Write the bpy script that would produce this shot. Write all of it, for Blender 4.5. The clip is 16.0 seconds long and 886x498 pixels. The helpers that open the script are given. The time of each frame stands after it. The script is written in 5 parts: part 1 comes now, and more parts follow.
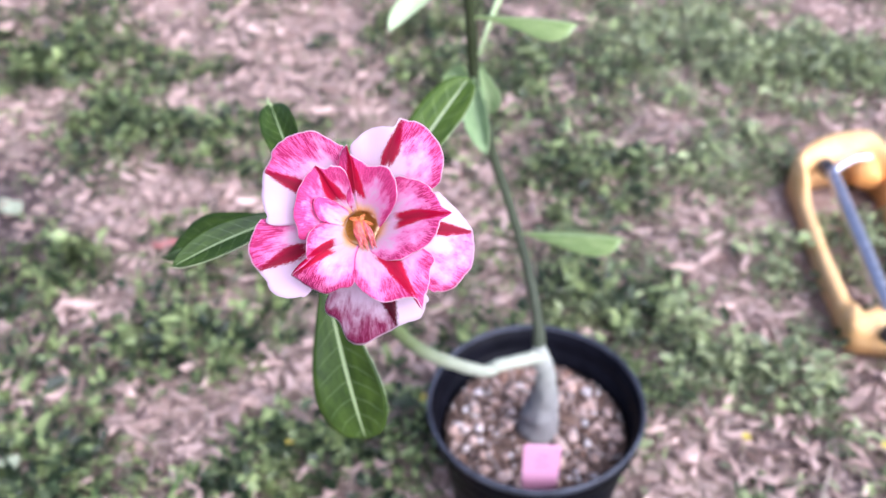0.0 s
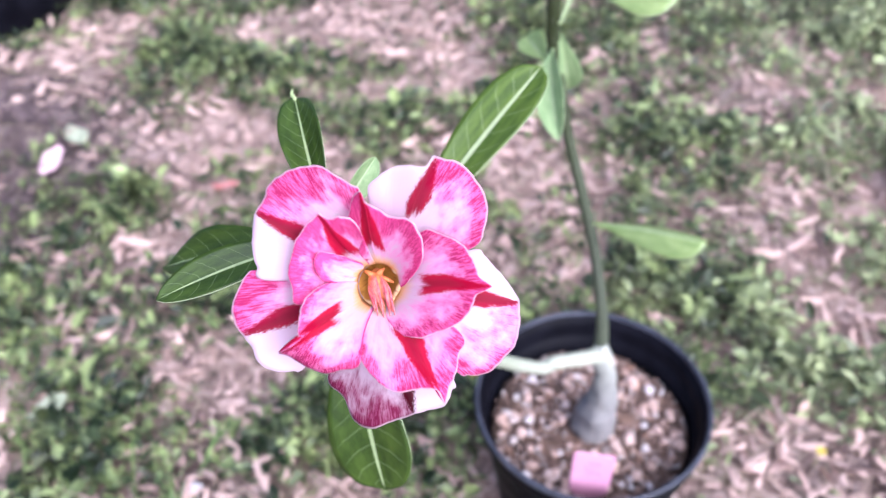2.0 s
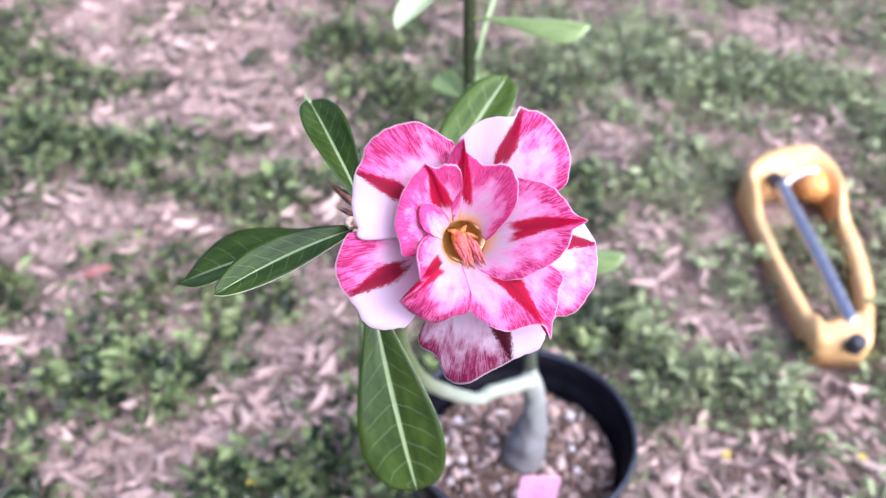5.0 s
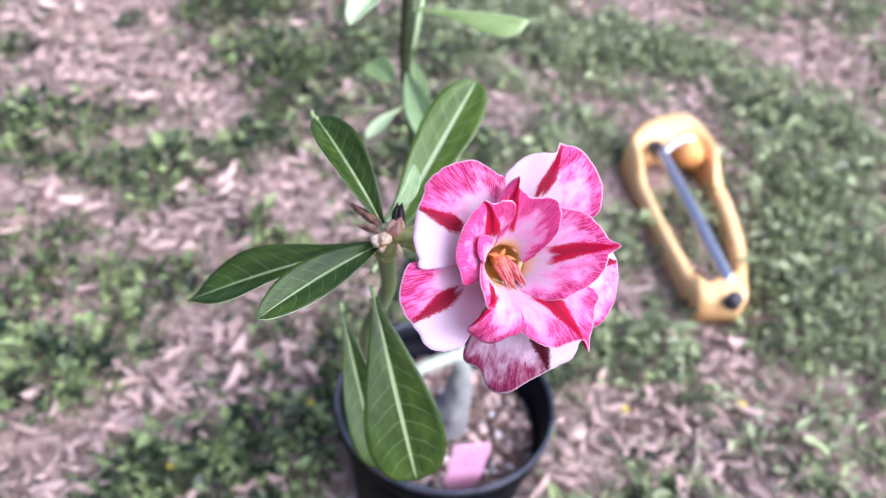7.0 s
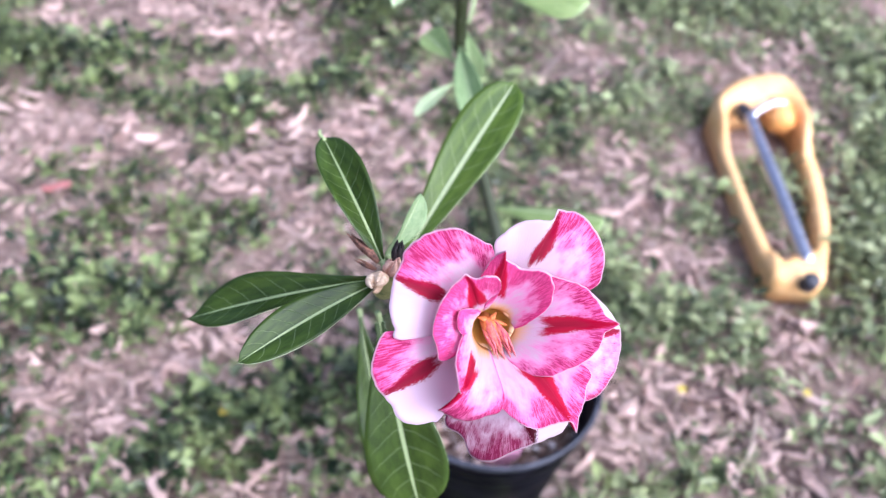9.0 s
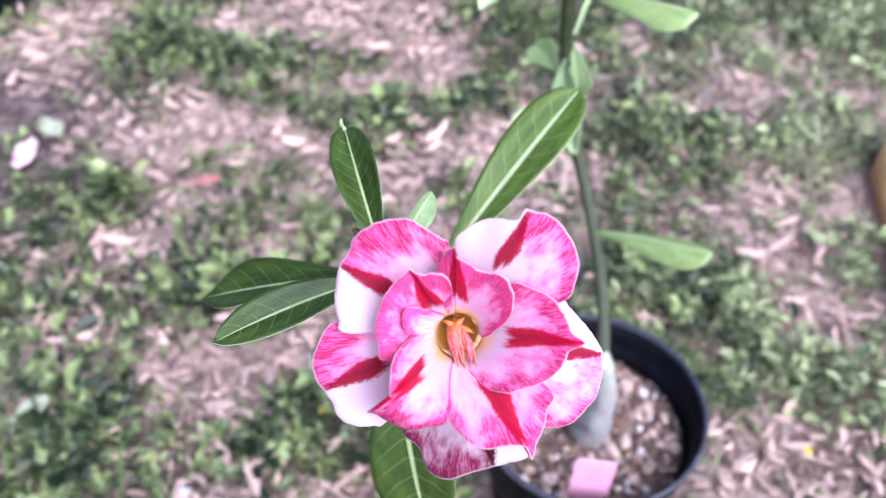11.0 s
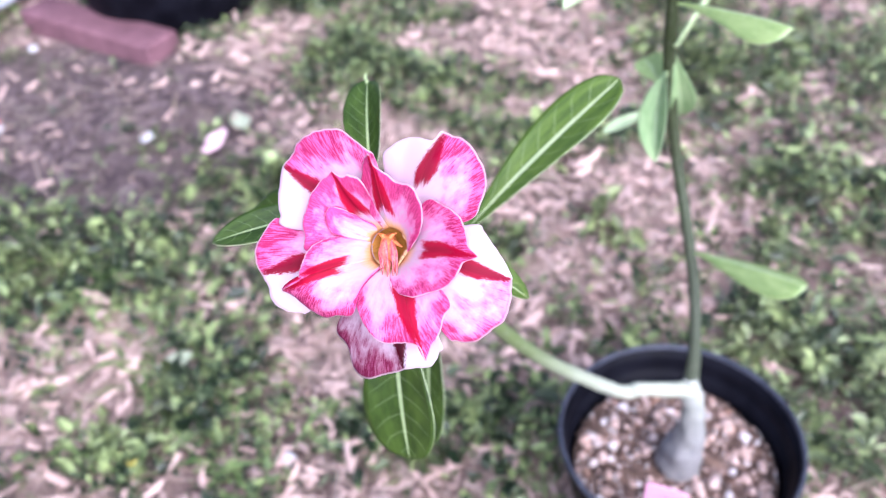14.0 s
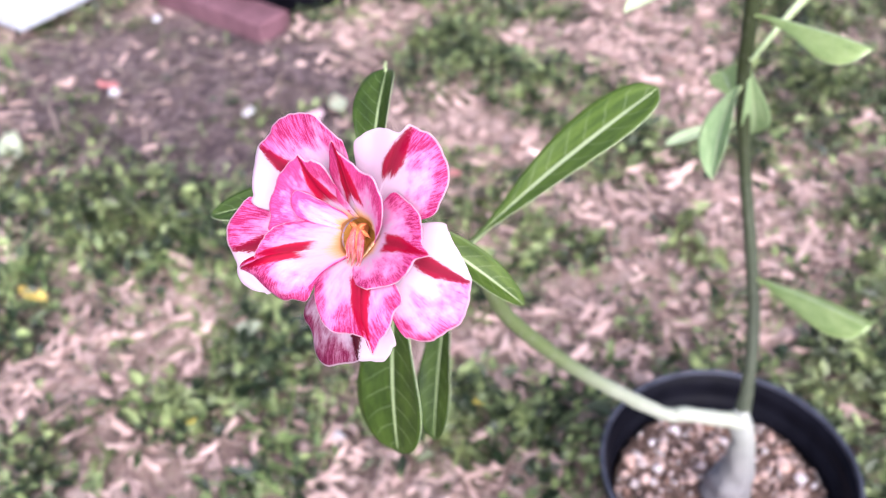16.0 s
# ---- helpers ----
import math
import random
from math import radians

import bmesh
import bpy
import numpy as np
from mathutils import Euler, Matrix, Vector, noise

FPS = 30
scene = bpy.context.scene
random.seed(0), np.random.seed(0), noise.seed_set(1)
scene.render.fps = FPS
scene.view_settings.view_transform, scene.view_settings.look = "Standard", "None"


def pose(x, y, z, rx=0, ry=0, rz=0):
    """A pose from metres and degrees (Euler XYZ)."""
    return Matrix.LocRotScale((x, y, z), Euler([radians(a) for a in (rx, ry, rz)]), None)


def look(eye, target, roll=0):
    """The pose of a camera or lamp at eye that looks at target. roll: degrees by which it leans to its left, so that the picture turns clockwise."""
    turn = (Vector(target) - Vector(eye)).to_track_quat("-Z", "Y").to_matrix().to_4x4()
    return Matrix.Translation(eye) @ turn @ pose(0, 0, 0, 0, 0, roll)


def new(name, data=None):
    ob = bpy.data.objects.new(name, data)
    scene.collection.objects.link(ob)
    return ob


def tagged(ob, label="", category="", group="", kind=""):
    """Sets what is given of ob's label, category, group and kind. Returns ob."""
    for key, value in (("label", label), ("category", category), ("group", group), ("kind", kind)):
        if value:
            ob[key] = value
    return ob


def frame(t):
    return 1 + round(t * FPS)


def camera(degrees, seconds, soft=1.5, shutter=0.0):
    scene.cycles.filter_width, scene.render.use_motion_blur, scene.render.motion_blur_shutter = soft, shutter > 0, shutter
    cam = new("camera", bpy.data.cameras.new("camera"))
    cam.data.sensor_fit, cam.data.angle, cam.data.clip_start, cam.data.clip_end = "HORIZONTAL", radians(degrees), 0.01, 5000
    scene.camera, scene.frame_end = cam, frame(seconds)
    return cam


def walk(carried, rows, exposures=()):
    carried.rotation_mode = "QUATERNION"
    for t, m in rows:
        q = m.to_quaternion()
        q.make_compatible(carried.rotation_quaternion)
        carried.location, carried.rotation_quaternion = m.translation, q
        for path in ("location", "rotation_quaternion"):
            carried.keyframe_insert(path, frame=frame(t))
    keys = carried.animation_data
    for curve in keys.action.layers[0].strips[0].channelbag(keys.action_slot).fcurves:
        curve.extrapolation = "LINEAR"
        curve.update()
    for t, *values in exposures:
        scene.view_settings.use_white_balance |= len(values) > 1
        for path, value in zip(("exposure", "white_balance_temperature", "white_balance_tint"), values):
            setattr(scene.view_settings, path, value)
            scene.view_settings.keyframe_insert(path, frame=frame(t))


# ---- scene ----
cam = camera(57.3, 16.0, soft=1.2)
# metres, then degrees, second by second
ROWS = [
    (0.0, 0.0000, 0.0000, 0.8079, 50.13, 2.05, 1.86),
    (0.5, 0.0014, 0.0228, 0.8109, 48.73, 2.02, 3.08),
    (1.0, 0.0070, 0.0352, 0.8062, 47.37, 2.05, 4.90),
    (1.5, 0.0013, 0.0552, 0.8014, 46.31, 2.01, 6.97),
    (2.0, 0.0041, 0.0715, 0.7951, 45.90, 2.09, 8.52),
    (2.5, 0.0036, 0.0764, 0.7894, 46.25, 2.14, 9.17),
    (3.0, 0.0012, 0.0696, 0.7842, 47.29, 2.12, 8.76),
    (3.5, -0.0043, 0.0619, 0.7757, 48.72, 1.93, 7.13),
    (4.0, -0.0189, 0.0569, 0.7718, 50.08, 1.40, 3.96),
    (4.5, -0.0354, 0.0471, 0.7703, 51.06, 0.54, 0.33),
    (5.0, -0.0597, 0.0371, 0.7767, 51.58, -0.75, -3.44),
    (7.5, -0.1137, 0.0477, 0.8058, 47.64, -6.01, -11.68),
    (8.0, -0.1081, 0.0574, 0.8121, 46.10, -5.86, -10.08),
    (8.5, -0.0979, 0.0632, 0.8177, 44.78, -5.16, -7.87),
    (9.0, -0.0806, 0.0763, 0.8186, 43.62, -4.09, -4.82),
    (9.5, -0.0665, 0.0842, 0.8176, 43.10, -2.82, -1.98),
    (12.0, -0.0041, 0.0817, 0.7935, 46.21, 1.97, 12.29),
    (12.5, 0.0077, 0.0849, 0.7909, 46.46, 2.88, 14.55),
    (13.0, 0.0216, 0.0685, 0.7952, 47.41, 3.34, 16.83),
    (13.5, 0.0381, 0.0604, 0.7941, 47.74, 3.94, 19.03),
    (14.0, 0.0480, 0.0605, 0.7944, 48.07, 3.67, 21.30),
    (14.5, 0.0603, 0.0644, 0.7932, 48.14, 4.10, 23.36),
    (15.0, 0.0667, 0.0700, 0.7933, 48.49, 3.77, 26.13),
    (15.5, 0.0762, 0.0722, 0.7922, 48.52, 3.59, 28.71),
    (16.0, 0.0811, 0.0808, 0.7891, 48.36, 4.02, 30.62),
]
walk(cam, [(t, pose(x, y, z, rx, ry, rz)) for t, x, y, z, rx, ry, rz in ROWS], [
    (0.0, 0.93, 5190, 17), (1.0, 0.99, 5190, 18), (2.5, 1.12, 5190, 19), (4.0, 1.03, 5170, 19), (5.0, 0.97, 5150, 18),
    (8.0, 0.98, 5150, 17), (12.0, 1.13, 5100, 18), (14.0, 1.15, 5110, 19), (16.0, 1.03, 5480, 20)])
# a phone's close focus on the blossom, with a soft background
cam.data.dof.use_dof = True
cam.data.dof.focus_distance = 0.235
cam.data.dof.aperture_fstop = 11.8
cam.data.dof.aperture_blades = 0

# ---------------------------------------------------------------- light
world = bpy.data.worlds.new("overcast_sky")
scene.world = world
world.use_nodes = True
wn, wl = world.node_tree.nodes, world.node_tree.links
sky = wn.new("ShaderNodeTexSky")
sky.sky_type, sky.sun_disc = "NISHITA", False
sky.sun_elevation, sky.sun_rotation = radians(43), radians(133)
sky.air_density, sky.dust_density, sky.ozone_density = 0.7, 8.0, 0.6
wn["Background"].inputs["Strength"].default_value = 0.125
wl.new(sky.outputs["Color"], wn["Background"].inputs["Color"])
sun = new("sun", bpy.data.lights.new("sun", "SUN"))
sun.data.energy, sun.data.angle, sun.data.color = 2.4, radians(85), (1.0, 0.96, 0.9)
sun.matrix_world = look((1.8, -1.7, 2.3), (0, 0, 0))


# ---------------------------------------------------------------- materials
class Shade:
    """A small builder of node materials."""

    def __init__(self, name, rough=0.6, metal=0.0, spec=0.5):
        self.m = bpy.data.materials.new(name)
        self.m.use_nodes = True
        self.t = self.m.node_tree
        self.b = self.t.nodes["Principled BSDF"]
        self.b.inputs["Roughness"].default_value = rough
        self.b.inputs["Metallic"].default_value = metal
        self.b.inputs["Specular IOR Level"].default_value = spec

    def node(self, kind, **keys):
        n = self.t.nodes.new("ShaderNode" + kind)
        for k, v in keys.items():
            n.inputs[k].default_value = v
        return n

    def link(self, a, b):
        self.t.links.new(a, b)

    def put(self, socket, value):
        if isinstance(value, (int, float, tuple)):
            socket.default_value = value
        else:
            self.link(value, socket)

    def math(self, op, a, b=0.0, c=0.0, clamp=False):
        n = self.node("Math")
        n.operation, n.use_clamp = op, clamp
        for i, v in enumerate((a, b, c)):
            self.put(n.inputs[i], v)
        return n.outputs[0]

    def ramp(self, x, lo, hi):
        """0 below lo, 1 above hi, smooth between; lo above hi turns it round."""
        n = self.node("MapRange")
        n.interpolation_type = "SMOOTHSTEP"
        a, b, c, d = (lo, hi, 0.0, 1.0) if lo < hi else (hi, lo, 1.0, 0.0)
        self.put(n.inputs["Value"], x)
        for k, v in (("From Min", a), ("From Max", b), ("To Min", c), ("To Max", d)):
            n.inputs[k].default_value = v
        return n.outputs["Result"]

    def mix(self, f, a, b, blend="MIX"):
        n = self.node("Mix")
        n.data_type, n.blend_type = "RGBA", blend
        self.put(n.inputs["Factor"], f)
        ins = [s for s in n.inputs if s.type == "RGBA"]
        for s, v in zip(ins, (a, b)):
            self.put(s, (*v, 1.0) if isinstance(v, tuple) and len(v) == 3 else v)
        return [s for s in n.outputs if s.type == "RGBA"][0]

    def coords(self, kind="Object", scale=(1, 1, 1)):
        c = self.node("TexCoord")
        m = self.node("Mapping")
        m.inputs["Scale"].default_value = scale
        self.link(c.outputs[kind], m.inputs["Vector"])
        return m.outputs["Vector"]

    def noise(self, vec, scale=5.0, detail=4.0, rough=0.55, distort=0.0):
        n = self.node("TexNoise", Scale=scale, Detail=detail, Roughness=rough, Distortion=distort)
        if vec is not None:
            self.link(vec, n.inputs["Vector"])
        return n.outputs["Fac"]

    def uv(self):
        c = self.node("TexCoord")
        s = self.node("SeparateXYZ")
        self.link(c.outputs["UV"], s.inputs[0])
        return s.outputs[0], s.outputs[1]

    def vec(self, x, y, z=0.0):
        n = self.node("CombineXYZ")
        for i, v in enumerate((x, y, z)):
            self.put(n.inputs[i], v)
        return n.outputs[0]

    def color(self, c):
        self.put(self.b.inputs["Base Color"], (*c, 1.0) if isinstance(c, tuple) else c)
        return self

    def bump(self, h, strength=0.3, distance=0.001):
        n = self.node("Bump", Strength=strength, Distance=distance)
        self.link(h, n.inputs["Height"])
        self.link(n.outputs["Normal"], self.b.inputs["Normal"])
        return self

    def random(self):
        return self.node("ObjectInfo").outputs["Random"]

    def island(self):
        return self.node("NewGeometry").outputs["Random Per Island"]

    def translucent(self, amount, color):
        tr = self.node("BsdfTranslucent")
        self.put(tr.inputs["Color"], (*color, 1.0) if isinstance(color, tuple) else color)
        mx = self.node("MixShader")
        mx.inputs[0].default_value = amount
        out = self.t.nodes["Material Output"]
        self.link(self.b.outputs[0], mx.inputs[1])
        self.link(tr.outputs[0], mx.inputs[2])
        self.link(mx.outputs[0], out.inputs["Surface"])
        return self


def mottled(name, dark, light, scale, rough=0.7, bump=0.3, depth=0.001, metal=0.0, spec=0.4, fine=None):
    s = Shade(name, rough, metal, spec)
    v = s.coords()
    a = s.noise(v, scale, 5.0, 0.6)
    b = s.noise(v, fine or scale * 9.0, 3.0, 0.6)
    f = s.ramp(s.math("ADD", s.math("MULTIPLY", a, 0.6), s.math("MULTIPLY", b, 0.4)), 0.36, 0.64)
    s.color(s.mix(f, dark, light))
    s.bump(b, bump, depth)
    return s.m


PALE = (0.72, 0.58, 0.675)


def petal_material(name, both, maroon=False, bar_on=True, flush=0.0, thin=0.46, reach=30.0):
    """White to pink petal, finely streaked towards the margin, with a crimson bar along the fold. both: pink on either side of it.
    The petal's map: degrees from the fold over 180, plus a half; then 0 at the mouth to 1 at the margin."""
    s = Shade(name, 0.6, 0.0, 0.06)
    u, v = s.uv()
    deg = s.math("MULTIPLY_ADD", u, 180.0, -90.0)
    rnd = s.math("MULTIPLY", s.random(), 37.0)
    hair = s.noise(s.vec(s.math("MULTIPLY", deg, 1.7), s.math("MULTIPLY", v, 7.0), rnd), 1.0, 3.0, 0.65, 0.35)
    veins = s.noise(s.vec(s.math("MULTIPLY", deg, 0.42), s.math("MULTIPLY", v, 3.2), rnd), 1.0, 4.0, 0.6, 0.3)
    specks = s.noise(s.vec(s.math("MULTIPLY", deg, 1.6), s.math("MULTIPLY", v, 34.0), rnd), 1.0, 3.0, 0.7)
    blot = s.noise(s.vec(s.math("MULTIPLY", deg, 0.075), s.math("MULTIPLY", v, 3.2), rnd), 1.0, 4.0, 0.6)
    tone = s.math("ADD", v, s.math("MULTIPLY_ADD", blot, 1.25, -0.625 + flush))
    tone = s.math("ADD", tone, s.math("MULTIPLY_ADD", veins, 0.24, -0.12))
    soft = s.ramp(tone, 0.14, 0.74) if both else s.ramp(tone, 0.28, 0.90)
    zone = s.ramp(tone, 0.52, 0.98)
    streak = s.math("MULTIPLY", s.ramp(s.math("ADD", hair, s.math("MULTIPLY", zone, 0.17)), 0.61, 0.70), s.ramp(tone, 0.56, 0.95))
    speck = s.math("MULTIPLY", s.ramp(specks, 0.60, 0.72), s.ramp(tone, 0.44, 0.8))
    pale, lilac, rose, deep = PALE, (0.84, 0.34, 0.64), (0.76, 0.072, 0.29), (0.36, 0.006, 0.085)
    if maroon:
        lilac, rose, deep = (0.56, 0.38, 0.47), (0.30, 0.030, 0.11), (0.17, 0.006, 0.045)
    if not both:
        side = s.ramp(deg, 0.0, 2.5)
        soft = s.math("MULTIPLY", soft, s.math("MULTIPLY_ADD", side, 0.93, 0.06))
        zone, streak, speck = (s.math("MULTIPLY", k, side) for k in (zone, streak, speck))
    c = s.mix(s.math("MULTIPLY", soft, 0.92), pale, lilac)
    c = s.mix(s.math("MULTIPLY", zone, 0.88 if maroon or flush > 0 else 0.78), c, rose)
    c = s.mix(s.math("MULTIPLY", streak, 0.5 if flush > 0 and not maroon else 0.82), c, deep)
    c = s.mix(s.math("MULTIPLY", speck, 0.5 if maroon else 0.18), c, deep)
    # crimson bar along the fold, feathered at its edges, running out to the tip; widths in millimetres
    across = s.math("MULTIPLY", s.math("MULTIPLY", deg, v), reach * math.pi / 180)
    off = s.math("ABSOLUTE", s.math("ADD", across if both else s.math("ADD", across, -0.5), s.math("MULTIPLY_ADD", veins, 1.0, -0.5)))
    wide = s.math("MULTIPLY", s.ramp(v, 1.10, 0.50), 2.4) if both else s.math("MULTIPLY", s.math("MULTIPLY", s.ramp(v, 1.12, 0.60), s.ramp(v, 0.28, 0.66)), 2.1)
    d = s.math("SUBTRACT", wide, s.math("ADD", off, s.math("MULTIPLY_ADD", specks, 2.2, -1.1)))
    start = s.math("ADD", v, s.math("MULTIPLY_ADD", hair, 0.34, -0.17))
    bar = s.math("MULTIPLY", s.ramp(d, -0.35, 0.35), s.ramp(start, 0.26, 0.34) if both else s.ramp(start, 0.40, 0.50))
    if bar_on:
        red = (0.11, 0.002, 0.014) if maroon else ((0.50, 0.001, 0.036) if both else (0.35, 0.001, 0.032))
        core = s.mix(s.ramp(off, 0.2, 1.5), tuple(k * 0.72 for k in red), red)
        c = s.mix(s.math("MULTIPLY", bar, 0.97), c, core)
    # yellow towards the mouth; thin pale margin
    if both:
        low = s.math("ADD", v, s.math("MULTIPLY_ADD", veins, 0.16, -0.08))
        c = s.mix(s.math("MULTIPLY", s.ramp(low, 0.22, 0.04), 0.75), c, (0.84, 0.55, 0.24))
        c = s.mix(s.math("MULTIPLY", s.ramp(low, 0.12, 0.0), 0.7), c, (0.80, 0.44, 0.12))
    rim = s.ramp(v, 0.980, 0.992)
    c = s.mix(s.math("MULTIPLY", rim, 0.7), c, PALE)
    s.color(c)
    s.bump(s.math("ADD", s.math("MULTIPLY", hair, 0.7), veins), 0.28, 0.0005)
    s.translucent(thin, c)
    return s.m


def leaf_material(name, deep, light, vein, rough, spec, lift, thin=0.12, rib=1.0):
    """A leaf blade with a pale midrib, side veins and mottling."""
    s = Shade(name, rough, 0.0, spec)
    u, v = s.uv()
    q = s.math("MULTIPLY_ADD", u, 2.0, -1.0)
    aq = s.math("ABSOLUTE", q)
    rnd = s.math("MULTIPLY", s.random(), 23.0)
    n = s.noise(s.vec(s.math("MULTIPLY", q, 3.0), s.math("MULTIPLY", v, 6.0), rnd), 1.0, 4.0, 0.6)
    fine = s.noise(s.vec(s.math("MULTIPLY", q, 30.0), s.math("MULTIPLY", v, 60.0), rnd), 1.0, 3.0, 0.6)
    c = s.mix(s.ramp(n, 0.3, 0.7), deep, light)
    c = s.mix(s.math("MULTIPLY", s.ramp(fine, 0.4, 0.75), 0.3), c, light)
    # side veins leave the midrib at a slant
    w = s.math("FRACT", s.math("ADD", s.math("MULTIPLY", s.math("SUBTRACT", v, s.math("MULTIPLY", s.math("POWER", aq, 1.4), 0.13)), 10.0), s.math("MULTIPLY_ADD", n, 0.35, 0.0)))
    side = s.math("MULTIPLY", s.ramp(s.math("ABSOLUTE", s.math("SUBTRACT", w, 0.5)), 0.06, 0.01), s.ramp(aq, 1.0, 0.55))
    c = s.mix(s.math("MULTIPLY", side, 0.16), c, vein)
    mid = s.ramp(s.math("SUBTRACT", aq, s.math("MULTIPLY", s.ramp(v, 1.0, 0.1), 0.050 * rib)), 0.055 * rib, 0.015 * rib)
    c = s.mix(s.math("MULTIPLY", mid, 0.85), c, vein)
    c = s.mix(s.math("MULTIPLY", s.ramp(aq, 0.95, 1.0), 0.5), c, light)
    s.color(c)
    s.bump(s.math("SUBTRACT", s.math("MULTIPLY", fine, 0.3), s.math("ADD", side, mid)), lift, 0.0005)
    s.translucent(thin, c)
    return s.m


M = {}
M["petal_in"] = petal_material("inner_petal", True)
M["petal_rose"] = petal_material("rosy_inner_petal", True, flush=0.13, thin=0.38, reach=20.0)
M["petal_pale"] = petal_material("pale_inner_petal", True, False, False, flush=0.10, thin=0.3)
M["petal_out"] = petal_material("outer_petal", False)
M["petal_out_pale"] = petal_material("pale_outer_petal", False, flush=-0.16)
M["petal_dark"] = petal_material("dark_petal", False, True, flush=-0.04)
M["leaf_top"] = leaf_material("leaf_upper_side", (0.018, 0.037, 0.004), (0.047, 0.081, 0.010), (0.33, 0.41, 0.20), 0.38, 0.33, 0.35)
M["leaf_under"] = leaf_material("leaf_lower_side", (0.50, 0.62, 0.33), (0.60, 0.70, 0.43), (0.66, 0.73, 0.52), 0.45, 0.5, 0.3, 0.36)
# lighter, yellower copy of the upper side, with sunlight put into the colour
M["leaf_sunny"] = leaf_material("sun_tinted_leaf_side", (0.045, 0.084, 0.009), (0.100, 0.158, 0.020), (0.46, 0.54, 0.30), 0.38, 0.42, 0.35, 0.24, 1.55)
M["leaf_fresh"] = leaf_material("fresh_leaf_side", (0.25, 0.36, 0.11), (0.40, 0.51, 0.19), (0.52, 0.59, 0.36), 0.36, 0.9, 0.3, 0.35)
M["leaf_young"] = leaf_material("young_leaf_side", (0.22, 0.33, 0.14), (0.34, 0.45, 0.22), (0.46, 0.54, 0.32), 0.42, 0.4, 0.3, 0.3)


def bark(name, low, high, z0, z1, grey=0.35):
    """Smooth succulent bark: grey below, green above, with scars."""
    s = Shade(name, 0.6, 0.0, 0.35)
    v = s.coords()
    z = s.node("SeparateXYZ")
    s.link(v, z.inputs[0])
    n = s.noise(v, 55.0, 5.0, 0.65)
    fine = s.noise(s.coords(scale=(1, 1, 0.35)), 420.0, 3.0, 0.6)
    f = s.math("ADD", s.ramp(z.outputs[2], z0, z1), s.math("MULTIPLY_ADD", n, 0.6, -0.3), clamp=True)
    c = s.mix(f, low, high)
    c = s.mix(s.math("MULTIPLY", s.ramp(fine, 0.5, 0.75), grey), c, (0.36, 0.36, 0.31))
    s.color(c)
    s.bump(s.math("ADD", n, fine), 0.35, 0.0008)
    return s.m


M["trunk"] = bark("grey_bark", (0.20, 0.19, 0.19), (0.31, 0.32, 0.28), 0.15, 0.27)
M["branch"] = bark("pale_branch_bark", (0.34, 0.36, 0.28), (0.125, 0.165, 0.060), 0.262, 0.42, 0.25)
M["stem"] = bark("green_stem_bark", (0.052, 0.062, 0.038), (0.030, 0.040, 0.012), 0.30, 0.52, 0.10)
M["bud"] = mottled("dry_bud_scales", (0.44, 0.29, 0.17), (0.86, 0.68, 0.49), 420.0, 0.8)
M["bud_pink"] = mottled("pinkish_bud_scales", (0.38, 0.20, 0.14), (0.70, 0.46, 0.36), 420.0, 0.75)
M["charred"] = mottled("black_withered_flower", (0.006, 0.005, 0.006), (0.035, 0.022, 0.022), 300.0, 0.8)
M["withered"] = mottled("withered_flower", (0.025, 0.014, 0.012), (0.30, 0.14, 0.09), 250.0, 0.85)
M["pedicel"] = mottled("green_pedicel", (0.18, 0.20, 0.06), (0.30, 0.32, 0.12), 200.0, 0.5)
M["calyx"] = mottled("brown_calyx", (0.22, 0.12, 0.07), (0.42, 0.26, 0.15), 300.0, 0.6)
M["rib"] = mottled("pale_green_midrib", (0.26, 0.33, 0.14), (0.34, 0.41, 0.20), 200.0, 0.5)
M["tube"] = mottled("corolla_tube_skin", (0.70, 0.46, 0.22), (0.80, 0.58, 0.36), 200.0, 0.5)
M["filament"] = mottled("pink_filament", (0.34, 0.03, 0.06), (0.66, 0.20, 0.20), 600.0, 0.6)
s = Shade("flower_throat", 0.55)
tu, tv = s.uv()
stripes = s.noise(s.vec(s.math("MULTIPLY", tu, 30.0), s.math("MULTIPLY", tv, 1.2)), 1.0, 3.0, 0.5)
c = s.mix(s.ramp(tv, 0.10, 0.36), (0.86, 0.62, 0.34), (0.76, 0.42, 0.09))
c = s.mix(s.ramp(tv, 0.25, 0.75), c, (0.66, 0.34, 0.055))
c = s.mix(s.math("MULTIPLY", s.ramp(stripes, 0.52, 0.64), 0.45), c, (0.34, 0.08, 0.03))
s.color(c)
s.translucent(0.45, c)
M["throat"] = s.m
M["anther"] = mottled("orange_anther", (0.46, 0.125, 0.03), (0.62, 0.22, 0.07), 700.0, 0.55)
M["anther_tail"] = mottled("salmon_anther_tail", (0.42, 0.075, 0.060), (0.64, 0.22, 0.16), 500.0, 0.6)

